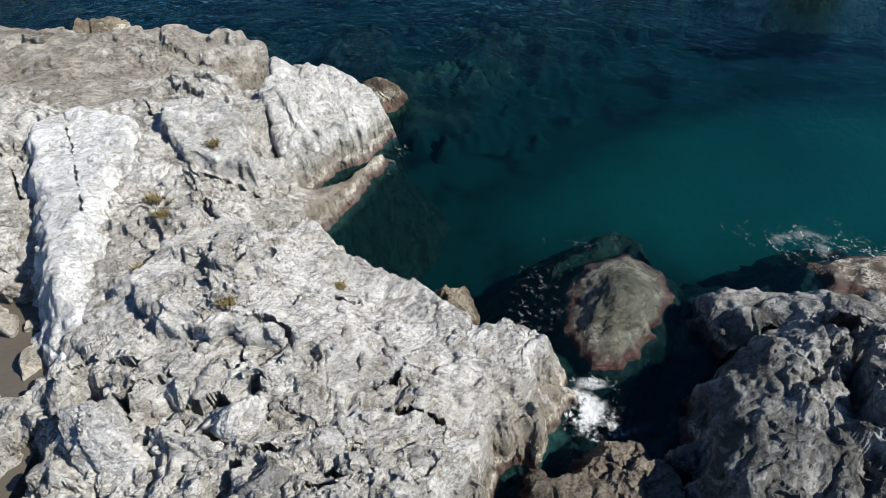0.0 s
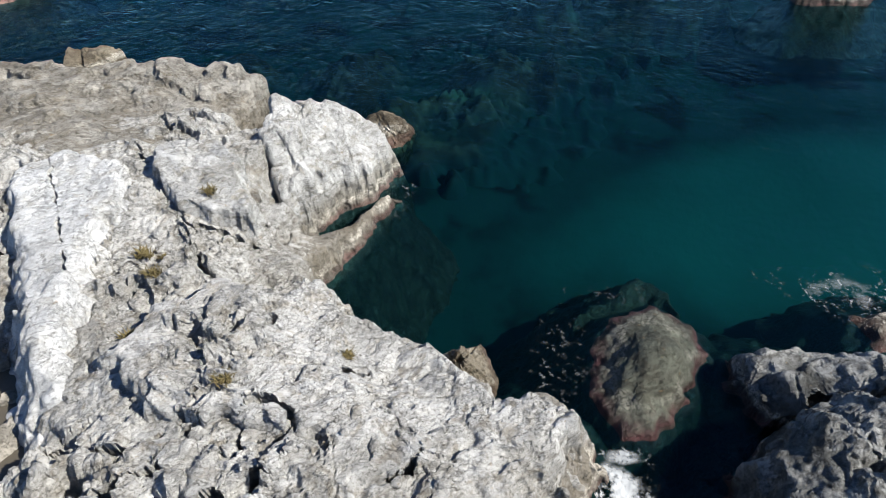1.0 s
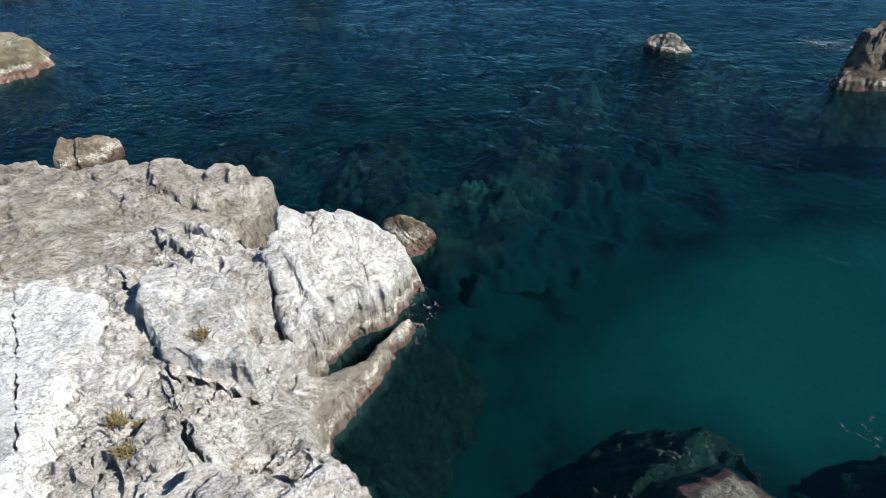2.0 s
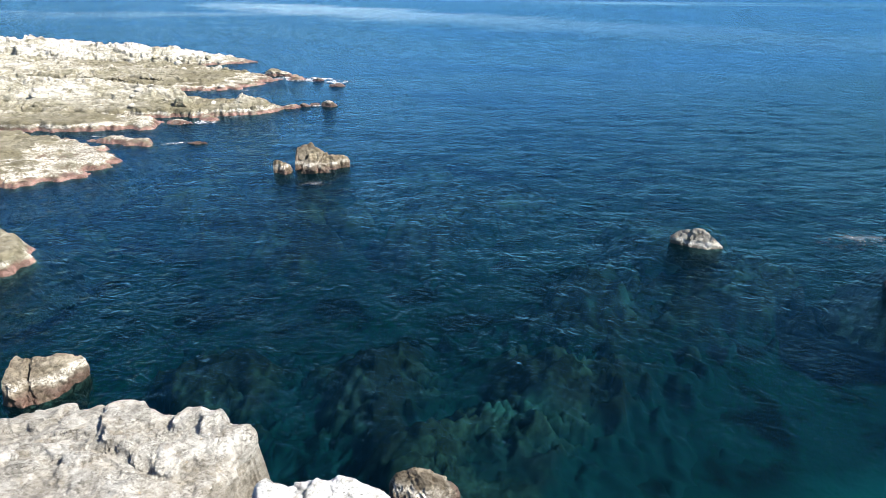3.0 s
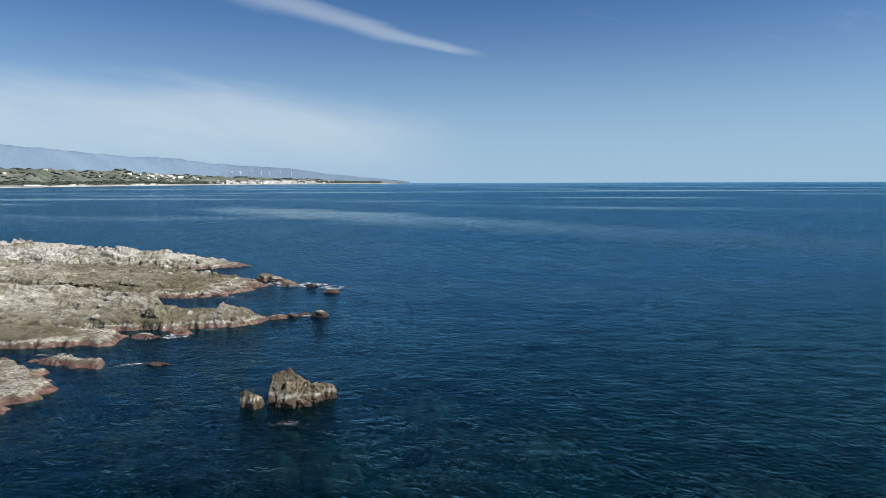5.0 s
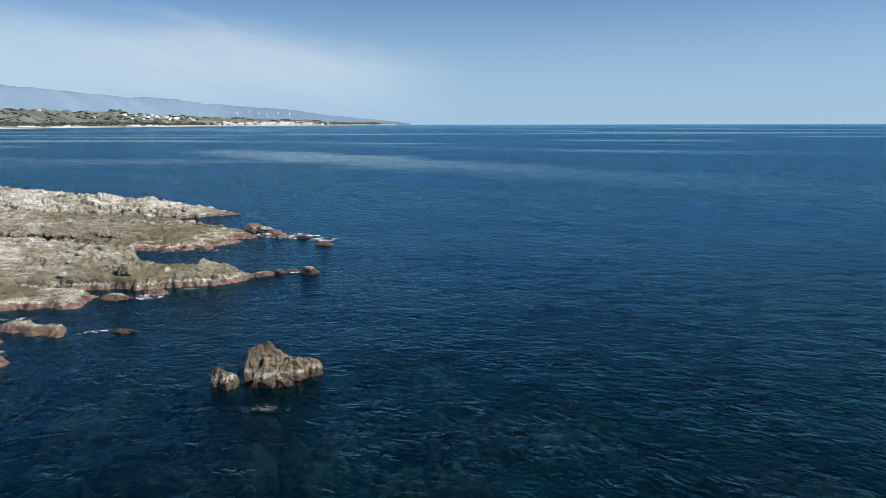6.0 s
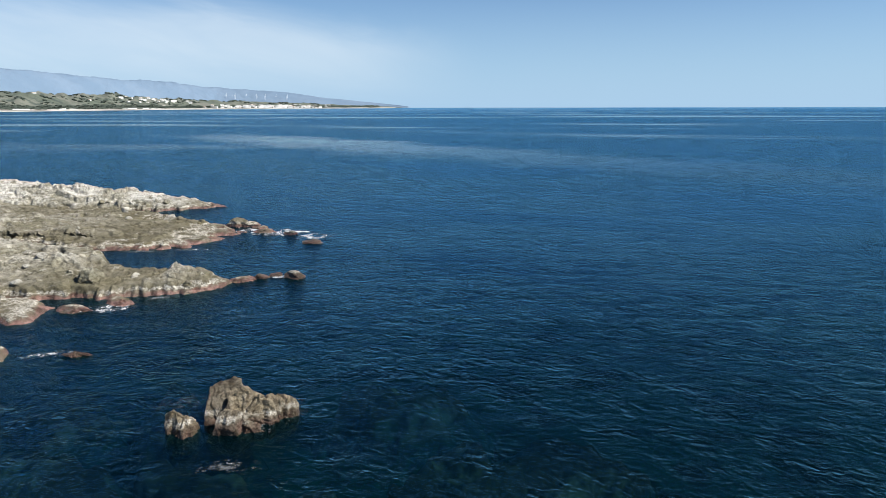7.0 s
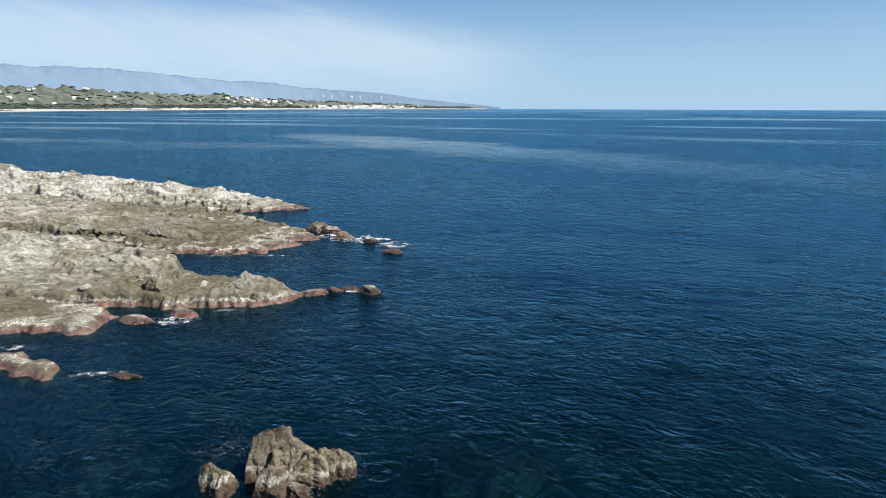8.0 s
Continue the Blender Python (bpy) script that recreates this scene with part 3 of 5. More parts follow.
    shove = np.zeros(whole_x.shape)
    shove[used] = rough * 0.07 * fractal(x + h * 0.7, y - h * 0.9, 1.9, 3, 60)
    shove = shove * np.clip(n - 1, 0, 1.2) / n
    push_x, push_y = np.zeros(whole_x.shape), np.zeros(whole_x.shape)
    push_x[used], push_y[used] = lean_x, lean_y
    me, _ = grid_mesh(name, whole_x - gx * shove + push_x, whole_y - gy * shove + push_y, top, top > -sink, material)
    me.polygons.foreach_set("use_smooth", np.full(len(me.polygons), cap is not None))
    return me


def rock_mass(name, outline, spots, res, material, label, style, seed=0, category="sea rock", kind="", group="", **more):
    return tagged(new(name, rock_mesh(name, outline, spots, res, material, style, seed, **more)), label, category, group, kind)


def base_of(name, at, label, category, kind="", group=""):
    ob = tagged(new(name), label, category, group, kind)
    ob.matrix_world = pose(*at)
    return ob


def rock_part(parent, name, outline, spots, res, material, style, seed=0, label="", **more):
    ob = tagged(new(name, rock_mesh(name, outline, spots, res, material, style, seed, **more)), label)
    ob.parent = parent
    ob.matrix_parent_inverse = parent.matrix_world.inverted()
    return ob


def boulder(name, at, size, material, label, seed=0, detail=5, rough=1.0, turn=0.0, cuts=12, group="", category="boulder", deepest=0.5, parent=None):
    """A loose rock: a ball chopped by random planes, split by a few joints, worn and pitted."""
    rng = random.Random(seed)
    bm = bmesh.new()
    bmesh.ops.create_icosphere(bm, subdivisions=detail, radius=1.0)
    co = np.array([v.co for v in bm.verts])
    for _ in range(cuts):
        n = np.array(Vector((rng.uniform(-1, 1), rng.uniform(-1, 1), rng.uniform(-0.2, 1))).normalized())
        over = co @ n - rng.uniform(deepest, 0.85)
        co -= np.where(over > 0, over, 0)[:, None] * n * 0.97
    away = co / np.linalg.norm(co, axis=1)[:, None]
    shift = Vector((seed * 1.7, seed * 0.9, 3.1))
    places = [Vector(p) + shift for p in co]
    push = np.array([0.06 * noise.fractal(p * 1.3, 0.9, 2.1, 5) + 0.03 * noise.fractal(p * 4.5, 0.7, 2.1, 4) for p in places])
    near = np.array([noise.voronoi(p * 2.4)[0][:2] for p in places])
    push = push - 0.05 * (1 - smooth(near[:, 1] - near[:, 0], 0, 0.10))
    for _ in range(4):  # joints right through the rock
        n = np.array(Vector((rng.uniform(-1, 1), rng.uniform(-1, 1), rng.uniform(-0.4, 0.4))).normalized())
        d = co @ n - rng.uniform(-0.5, 0.5) + 0.3 * push
        push = push - 0.09 * (1 - smooth(np.abs(d), 0.0, 0.04)) + 0.04 * np.sign(d)
    co = co + away * (push * rough)[:, None]
    for v, p in zip(bm.verts, co):
        v.co = (p[0] * size[0], p[1] * size[1], p[2] * size[2])
    me = bpy.data.meshes.new(name)
    bm.to_mesh(me)
    bm.free()
    me.materials.append(material)
    if parent is None:
        ob = tagged(new(name, me), label, category, group)
    else:
        ob = tagged(new(name, me), label)
        ob.parent, ob.matrix_parent_inverse = parent, parent.matrix_world.inverted()
    ob.matrix_world = pose(*at, 0, 0, turn)
    return ob


def scattered(name, on, places, sizes, materials, label, group, seed, category="stone", variants=5, flat=0.7):
    """Loose stones that lie on a rock; alike ones share a mesh. places: how many, and the box x0, y0, x1, y1 in which they lie."""
    rng = random.Random(seed)
    bpy.context.view_layer.update()
    shapes = []
    for k in range(variants):
        ob = boulder(name, (0, 0, 0), (1, rng.uniform(0.7, 0.95), flat * rng.uniform(0.8, 1.1)), materials[k % len(materials)], label, seed + 300 + k, 3, 1.0, category=category, group=group)
        shapes.append(ob)
    spare = list(shapes)
    many, x0, y0, x1, y1 = places
    found = []
    for _ in range(many):
        x, y = rng.uniform(x0, x1), rng.uniform(y0, y1)
        best = None
        for rock in on:
            hit, place, _, _ = rock.ray_cast(rock.matrix_world.inverted() @ Vector((x, y, 50)), Vector((0, 0, -1)))
            if hit:
                place = rock.matrix_world @ place
                best = place if best is None or place.z > best.z else best
        if best is not None and best.z > 0.35:
            found.append(best)
    for x, y, z in found:
        r = rng.uniform(*sizes) * rng.uniform(0.6, 1.0)
        m = pose(x, y, z + 0.15 * r, rng.uniform(-12, 12), rng.uniform(-12, 12), rng.uniform(0, 360)) @ Matrix.Diagonal((r, r, r, 1))
        made = spare.pop() if spare else None
        if made is None:
            made = shapes[rng.randrange(variants)].copy()
            scene.collection.objects.link(made)
        made.matrix_world = m


def tuft(at, spread, seed):
    """A dry cushion plant: many thin bent blades from one root."""
    rng = random.Random(seed)
    co, faces = [], []
    for _ in range(150):
        a, lean, tall = rng.uniform(0, 6.28), rng.uniform(0.2, 1.3), spread * rng.uniform(0.4, 0.9)
        x, y, w = rng.gauss(0, 0.35) * spread, rng.gauss(0, 0.25) * spread, 0.008 + 0.012 * rng.random()
        dx, dy = math.cos(a), math.sin(a)
        n = len(co)
        for t in (0.0, 0.55, 1.0):
            out, up, thin = lean * tall * t * t, tall * t * (1 - 0.25 * lean * t), w * (1 - 0.8 * t)
            co += [(x + dx * out - dy * thin, y + dy * out + dx * thin, up), (x + dx * out + dy * thin, y + dy * out - dx * thin, up)]
        faces += [(n, n + 1, n + 3, n + 2), (n + 2, n + 3, n + 5, n + 4)]
    me = bpy.data.meshes.new("dry_plant")
    me.from_pydata(co, [], faces)
    me.materials.append(DRY_PLANTS)
    ob = tagged(new("dry_plant", me), "dry brown cushion plant in a hollow of the rock", "plant", "dry plants on the headland")
    ob.matrix_world = pose(*at)


# ---- sea and seabed ----
def wave(x, y):
    return 0.05 * fbm(x * 0.32 + y * 0.10, y * 0.75 - x * 0.2, 4, 5) + 0.05 * perlin(x * 0.10, y * 0.22, 8)


def sea():
    def spaced(n, near, far):
        t = np.linspace(-1, 1, n)
        k = math.asinh(far / near)
        return near * np.sinh(t * k)

    xs, ys = spaced(560, 16.0, 4950.0) - 6, spaced(680, 22.0, 4950.0) + 34
    x, y = np.meshgrid(xs, ys)
    step = np.maximum(np.gradient(xs)[None, :], np.gradient(ys)[:, None])
    z = wave(x, y) * np.clip(1.2 - step / 1.2, 0, 1)
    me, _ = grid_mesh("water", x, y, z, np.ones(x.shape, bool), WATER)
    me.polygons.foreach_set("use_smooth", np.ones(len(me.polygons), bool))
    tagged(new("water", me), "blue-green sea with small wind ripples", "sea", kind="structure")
    x, y = np.meshgrid(spaced(240, 30.0, 4950.0) - 6, spaced(240, 30.0, 4950.0) + 34)
    z = -3.0 + 0.7 * fbm(x * 0.11, y * 0.11, 4, 70) - 3.5 * smooth(y, 45, 100)
    me, _ = grid_mesh("ground", x, y, z, np.ones(x.shape, bool), SEABED)
    me.polygons.foreach_set("use_smooth", np.ones(len(me.polygons), bool))
    tagged(new("ground", me), "sandy sea floor with dark weed, coloured as seen through the water", "sea floor", kind="structure")


sea()

# the long open joints that part the headland's beds
APRON_RIFTS = [([(-5.1, 11.09), (-4.7, 11.25), (-4.22, 11.39), (-3.97, 11.69)], 0.17, 0.8),
         ([(-7.12, 11.04), (-6.84, 11.29), (-6.48, 11.22), (-6.16, 10.96)], 0.16, 0.8),
         ([(-5.5, 10.44), (-5.4, 10.66), (-4.74, 10.6), (-3.95, 10.46)], 0.12, 0.6),
         ([(-6.13, 11.18), (-6.05, 11.48), (-5.57, 11.64)], 0.08, 0.5),
         ([(-7.72, 11.96), (-6.97, 12.01), (-6.5, 11.91), (-6.28, 11.96)], 0.08, 0.5),
         ([(-4.01, 10.07), (-3.9, 10.3), (-3.31, 10.36)], 0.11, 0.6),
         ([(-2.59, 10.15), (-2.42, 10.2), (-2.25, 10.04)], 0.07, 0.4),
         ([(-2.98, 9.75), (-2.66, 9.87), (-2.23, 9.8)], 0.09, 0.5),
         ([(-6.39, 9.87), (-6.12, 10.02), (-5.57, 10.3)], 0.1, 0.6),
         ([(-8.12, 10.7), (-7.86, 10.94), (-7.21, 10.83)], 0.08, 0.5),
         ([(-4.04, 10.8), (-3.38, 11.19), (-3.09, 11.06)], 0.04, 0.3)]
RIDGE_RIFTS = [([(-4.43, 12.04), (-4.49, 12.51), (-4.23, 12.83), (-3.7, 12.68), (-3.78, 12.31)], 0.09, 0.5),
         ([(-1.53, 11.37), (-1.28, 11.48), (-0.83, 11.41)], 0.12, 0.6),
         ([(-1.99, 11.68), (-1.73, 11.99), (-1.55, 12.17), (-1.21, 12.23)], 0.09, 0.5),
         ([(-4.59, 14.12), (-4.45, 14.58)], 0.06, 0.4),
         ([(-4.07, 14.58), (-3.97, 14.83)], 0.06, 0.4),
         ([(-5.59, 11.86), (-5.5, 12.17), (-5.17, 12.42)], 0.05, 0.35),
         ([(-3.23, 13.9), (-2.7, 13.65), (-2.57, 13.79)], 0.09, 0.5),
         ([(-5.88, 12.09), (-5.74, 12.35), (-5.37, 12.59)], 0.04, 0.3)]
UPPER_RIFTS = [([(-9.0, 19.71), (-8.82, 19.35), (-8.06, 19.16)], 0.07, 0.5),
         ([(-7.37, 17.58), (-6.94, 17.35), (-5.75, 17.47)], 0.1, 0.6),
         ([(-10.92, 19.15), (-9.86, 17.37), (-8.69, 15.36)], 0.03, 0.2),
         ([(-6.76, 16.8), (-6.41, 16.11), (-5.99, 15.74)], 0.035, 0.3),
         ([(-6.0, 18.88), (-5.66, 18.04)], 0.06, 0.4),
         ([(-12.48, 20.45), (-11.76, 20.53)], 0.08, 0.5),
         ([(-6.71, 22.26), (-6.33, 21.25)], 0.14, 0.9),
         ([(-11.76, 17.58), (-10.68, 16.24)], 0.08, 0.5)]
RIFTS = APRON_RIFTS + RIDGE_RIFTS + UPPER_RIFTS

# ---- the headland below the start of the flight ----
headland = base_of("rock_headland", (-7, 17, 0), "pale grey and white weathered rock headland, cracked and blocky, above the sea", "headland", "structure")
body = rock_part(headland, "rock_body",
          [(-5.0, 19.2), (-4.9, 18.3), (-4.4, 17.4), (-3.5, 16.3), (-2.0, 15.2), (-0.9, 14.4), (0.1, 14.0), (1.3, 13.6), (1.45, 13.0), (1.0, 12.0), (0.2, 11.2),
           (-0.4, 9.6), (-0.8, 8.0), (-6, 7.6), (-14.5, 8.0), (-15, 16), (-14, 21), (-9, 22.5), (-6.2, 21.8), (-5.6, 20.3)],
          [(-6.4, 20.8, 2.5), (-5.4, 19.0, 1.9), (-8.6, 18.6, 2.75), (-8.5, 17.0, 2.6), (-7.6, 17.3, 2.7), (-6.8, 17.1, 2.45), (-7.4, 16.3, 2.4), (-6.0, 16.9, 2.1), (-5.6, 17.2, 1.5), (-4.9, 18.0, 1.0), (-5.0, 16.3, 1.3),
           (-9.0, 14.6, 2.15), (-8.0, 15.5, 2.5), (-8.0, 14.2, 2.35), (-7.7, 13.0, 2.3), (-7.0, 13.4, 2.6), (-6.5, 16.0, 2.6), (-5.5, 13.4, 2.5), (-3.2, 12.2, 2.5), (-3.2, 14.0, 1.7), (-1.6, 11.4, 2.2), (-0.2, 11.4, 1.8), (-5.0, 11.9, 2.5), (-6.4, 11.9, 2.5), (-7.4, 11.9, 2.1),
           (-4.0, 9.6, 2.4), (-2.5, 10.4, 2.4), (-6.2, 10.0, 2.1), (-8.8, 12.3, 0.8), (-9.6, 13.4, 0.8), (-10.2, 14.3, 0.9), (-11.5, 15.0, 2.4), (-12.2, 17.0, 3.15), (-11.8, 18.4, 3.1), (-12.4, 15.8, 2.8), (-11.0, 15.6, 2.6), (-8.9, 18.6, 2.8), (-8.6, 19.6, 2.7), (-8.4, 10.4, 1.7), (-9.4, 9.8, 1.6), (-8.9, 11.1, 1.6), (-10.9, 12.2, 1.7), (-11.3, 13.6, 1.8),
           (-10.2, 11.2, 1.4), (-14, 18, 2.8), (-13, 11, 1.6)],
          0.03, BODY_ROCK, RUBBLE, 3, rifts=RIFTS, edge=0.7, sink=3.0, shore=1.7, pits=((-8.0, 10.0, 0.5, 1.4), (-8.3, 9.3, 0.5, 1.2), (-4.4, 11.45, 0.3, 0.5), (-5.4, 10.85, 0.3, 0.5), (-6.9, 11.35, 0.35, 0.6), (-7.9, 16.6, 0.35, 0.2), (-3.4, 12.3, 0.16, 0.3)))
rock_part(headland, "hinter_rock", [(-0.6, 8.6), (-1.5, 5.0), (-6, 2.0), (-16, 0.0), (-27, 5), (-29, 16), (-25, 23), (-12.5, 21.0), (-12.2, 12.0), (-10.5, 8.9)],
          [(-4, 6, 1.9), (-4, 8, 2.1), (-9, 8, 1.2), (-12, 5, 1.5), (-13, 10, 1.7), (-13.5, 14, 2.3), (-13.5, 18, 2.8), (-20, 10, 1.8), (-18, 18, 2.8)], 0.14, BODY_ROCK, FLAT_REEF, 5, edge=0.9)
rock_part(headland, "far_slab",
          [(-7.1, 24.6), (-7.5, 22.6), (-7.8, 21.0), (-8.9, 19.9), (-10.4, 19.2), (-14, 18.6), (-19, 17), (-25, 19), (-26, 23), (-18, 24.3), (-13.2, 24.6), (-12.4, 24.3), (-10.1, 24.9), (-7.9, 24.8)],
          [(-7.4, 23.6, 1.75), (-7.9, 24.2, 2.6), (-10.1, 24.3, 2.75), (-12.6, 23.8, 2.7), (-8.0, 22.3, 2.0), (-8.4, 21.0, 2.4), (-9.6, 20.0, 2.75), (-11.5, 20.0, 2.95), (-9.5, 22.2, 2.45), (-13, 21, 2.85), (-20, 21, 3.0)],
          0.04, SLAB_ROCK, SLABBY, 7, "smooth tan-grey dipping rock slab", edge=0.35, base=0.6, shore=2.6, strike=12, ragged=0.25)
rock_part(headland, "white_crag",
          [(-6.55, 22.3), (-6.45, 20.8), (-6.05, 19.6), (-5.55, 19.0), (-5.2, 19.6), (-4.65, 20.5), (-4.05, 21.45), (-3.4, 22.1), (-3.35, 22.7), (-4.2, 23.3), (-5.0, 23.5), (-5.8, 23.1)],
          [(-6.2, 22.0, 3.25), (-5.9, 21.0, 2.9), (-5.5, 22.4, 2.5), (-5.2, 22.0, 2.25), (-4.9, 22.9, 2.35), (-4.4, 22.9, 1.75), (-3.7, 22.5, 1.05), (-5.4, 20.0, 2.0), (-4.7, 21.0, 1.5), (-5.2, 19.2, 1.6), (-4.3, 20.7, 1.2), (-3.8, 21.5, 1.05)],
          0.026, WHITE_ROCK, FOLIATED, 8, "white upright crag with ribs running down to the sea", edge=0.28, base=0.35, shore=3.5, strike=82, ragged=0.22, power=3.4)
rock_part(headland, "low_ledge",
          [(-5.0, 19.0), (-4.2, 20.1), (-3.4, 21.3), (-3.0, 21.5), (-3.15, 21.0), (-3.65, 19.9), (-4.1, 18.8), (-4.45, 18.2), (-5.2, 17.2), (-5.7, 17.6), (-5.5, 18.7)],
          [(-4.35, 19.2, 0.8), (-3.9, 19.9, 0.75), (-3.4, 20.8, 0.65), (-4.75, 19.55, 0.35), (-4.2, 20.35, 0.25), (-3.65, 21.3, 0.25), (-5.2, 17.9, 1.35), (-5.4, 18.6, 1.4), (-4.7, 18.2, 0.75)],
          0.035, BODY_ROCK, WORN, 9, "low brown ledge with a white crust at the waterline", edge=0.4, base=0.0, sink=3.0, shore=1.7, strike=50, ragged=0.15)
block = rock_part(headland, "white_block",
          [(-8.55, 19.1), (-8.3, 18.5), (-7.4, 17.55), (-6.6, 17.5), (-5.85, 17.7), (-5.8, 18.3), (-6.15, 18.6), (-6.6, 19.6), (-7.3, 20.1), (-8.4, 19.7)],
          [(-8.3, 19.2, 3.2), (-7.4, 18.0, 2.85), (-6.4, 18.0, 2.6), (-7.0, 19.3, 2.9)], 0.026, WHITE_ROCK, FOLIATED, 12,
          "white layered rock block with an undercut edge", edge=0.2, base=2.2, shore=4.0, sink=-1.5, strike=5, ragged=0.15)
rock_part(headland, "white_slab",
          [(-11.4, 17.4), (-11.3, 18.6), (-10.8, 19.3), (-8.95, 19.2), (-8.5, 18.4), (-8.35, 17.3), (-8.3, 15.4), (-8.0, 14.2), (-7.8, 12.8), (-8.05, 12.5), (-8.7, 13.2), (-9.5, 14.4), (-10.4, 15.9)],
          [(-11.0, 17.6, 3.2), (-10.6, 18.7, 3.1), (-9.2, 18.8, 3.1), (-8.9, 17.2, 3.05), (-9.6, 16.4, 3.0), (-8.7, 15.2, 2.95), (-8.5, 14.0, 2.75), (-8.1, 12.9, 2.4), (-9.4, 14.9, 2.7)],
          0.03, BLEACHED_ROCK, SMOOTH, 13, "smooth white rock slab with fine joints", rifts=RIFTS, edge=0.55, base=2.0, shore=1.5, sink=-1.0, strike=75, ragged=0.2)
ridge = rock_part(headland, "broken_ridge",
          [(-6.9, 14.9), (-5.7, 15.5), (-4.5, 15.75), (-3.7, 16.0), (-3.3, 15.2), (-2.7, 15.2), (-1.95, 15.0), (-1.35, 14.4), (-0.8, 13.9), (-0.15, 13.65), (0.6, 14.2), (1.3, 13.8), (1.45, 13.2), (0.9, 12.4),
           (-0.3, 11.7), (-1.7, 11.7), (-3.1, 12.1), (-4.6, 12.3), (-6.2, 12.3), (-7.4, 13.4)],
          [(-6.6, 14.7, 2.75), (-5.6, 15.1, 2.75), (-4.5, 15.4, 2.75), (-3.9, 15.6, 2.5), (-3.4, 14.8, 2.3), (-2.7, 14.8, 1.95), (-2.0, 14.6, 1.75), (-1.4, 14.0, 1.6), (-0.8, 13.4, 1.5), (0.5, 13.7, 1.15),
           (0.9, 13.0, 1.0), (-0.2, 12.5, 1.7), (-1.7, 12.3, 2.3), (-3.1, 12.9, 2.6), (-4.6, 13.0, 2.8), (-6.3, 13.0, 2.85), (-5.1, 14.3, 2.8)],
          0.025, PALE_ROCK, BROKEN, 16, "white scalloped and cracked rock ridge above the cove", rifts=RIFTS, edge=0.35, base=0.7, shore=2.4, sink=-0.1, strike=24, ragged=0.3)
rock_part(headland, "shore_knob", [(0.0, 14.3), (0.7, 14.6), (1.45, 14.25), (1.7, 13.5), (1.5, 12.8), (1.0, 12.0), (0.2, 12.3), (0.0, 13.2)],
          [(0.7, 14.1, 1.0), (1.2, 13.6, 0.85), (1.0, 12.8, 0.9), (0.5, 13.2, 1.25)], 0.035, BODY_ROCK, WORN, 18, "rounded tan rock knob over the surf", edge=0.5, strike=60, ragged=0.2)

# loose blocks lying on the headland
boulder("boulder", (-6.4, 10.6, 2.35), (0.95, 0.68, 0.6), WHITE_ROCK, "white fractured boulder lying among darker rubble", 61, 5, turn=-25, group="loose boulders on the headland")
boulder("boulder", (-4.05, 10.95, 2.45), (0.5, 0.42, 0.36), WHITE_ROCK, "small white boulder beside a deep gap in the rock", 62, 5, turn=10, group="loose boulders on the headland")
boulder("boulder", (-3.4, 9.8, 2.35), (0.55, 0.5, 0.5), GREY_STONE, "rounded grey granite boulder on the rubble", 63, 5, 0.5, turn=40, group="loose boulders on the headland")
boulder("boulder", (-1.28, 10.5, 2.2), (0.24, 0.2, 0.2), GREY_STONE, "small round grey stone set in the rock", 64, 4, 0.5, group="loose boulders on the headland")
boulder("boulder", (-2.63, 10.5, 2.35), (0.26, 0.24, 0.2), GREY_STONE, "small grey stone set in the rubble", 65, 4, 0.5, group="loose boulders on the headland")
boulder("boulder", (-8.95, 12.5, 1.45), (0.33, 0.48, 0.34), POOL_STONE, "tall buff stone standing in the sandy pool", 66, 4, 0.7, turn=15, group="stones in the pool")
boulder("boulder", (-9.95, 13.35, 1.45), (0.4, 0.3, 0.3), POOL_STONE, "flat buff stone at the pool's edge", 67, 4, 0.6, turn=-15, group="stones in the pool")
boulder("boulder", (-9.42, 13.38, 1.42), (0.2, 0.2, 0.2), POOL_STONE, "small round buff stone in the pool", 68, 4, 0.6, group="stones in the pool")
boulder("boulder", (-10.1, 14.1, 1.5), (0.36, 0.28, 0.3), POOL_STONE, "knobbly buff stone at the pool's edge", 69, 4, 1.2, group="stones in the pool")
boulder("boulder", (-10.9, 15.0, 1.8), (0.62, 0.5, 0.6), PALE_ROCK, "large white rounded boulder above the pool", 70, 5, 0.6, group="stones in the pool")

scattered("stone", [body, ridge], (70, -6.8, 9.2, -0.6, 12.4), (0.06, 0.17), (PALE_ROCK, GREY_STONE, BODY_ROCK), "small worn stone set in the rough apron", "stones on the apron", 7)
scattered("stone", [body], (16, -11.8, 11.4, -8.6, 15.4), (0.10, 0.26), (POOL_STONE, PALE_ROCK), "buff stone beside the sandy pool", "stones round the pool", 8)

bpy.context.view_layer.update()
for k, (x, y, r) in enumerate([(-7.69, 16.31, 0.26), (-7.34, 16.43, 0.2), (-4.86, 13.03, 0.22), (-3.06, 14.12, 0.16), (-7.1, 14.17, 0.2), (-7.2, 15.66, 0.22), (-6.81, 18.16, 0.2)]):
    tops = [hit[1].z for hit in (rock.ray_cast(rock.matrix_world.inverted() @ Vector((x, y, 50)), Vector((0, 0, -1))) for rock in (body, ridge, block)) if hit[0]]
    tuft((x, y, max(tops) - 0.03 if tops else 2.4), r, 500 + k)

# the sandy tide pool between the rocks
x, y = np.meshgrid(np.arange(-12.5, -7.9, 0.12), np.arange(9.8, 15.2, 0.12))
pool, _ = grid_mesh("tide_pool", x, y, 1.36 + 0.015 * fbm(x * 0.8, y * 0.8, 4, 90), np.ones(x.shape, bool), POOL)
tagged(new("tide_pool", pool), "brown sandy floor of a drained tide pool between rocks", "tide pool", kind="structure")

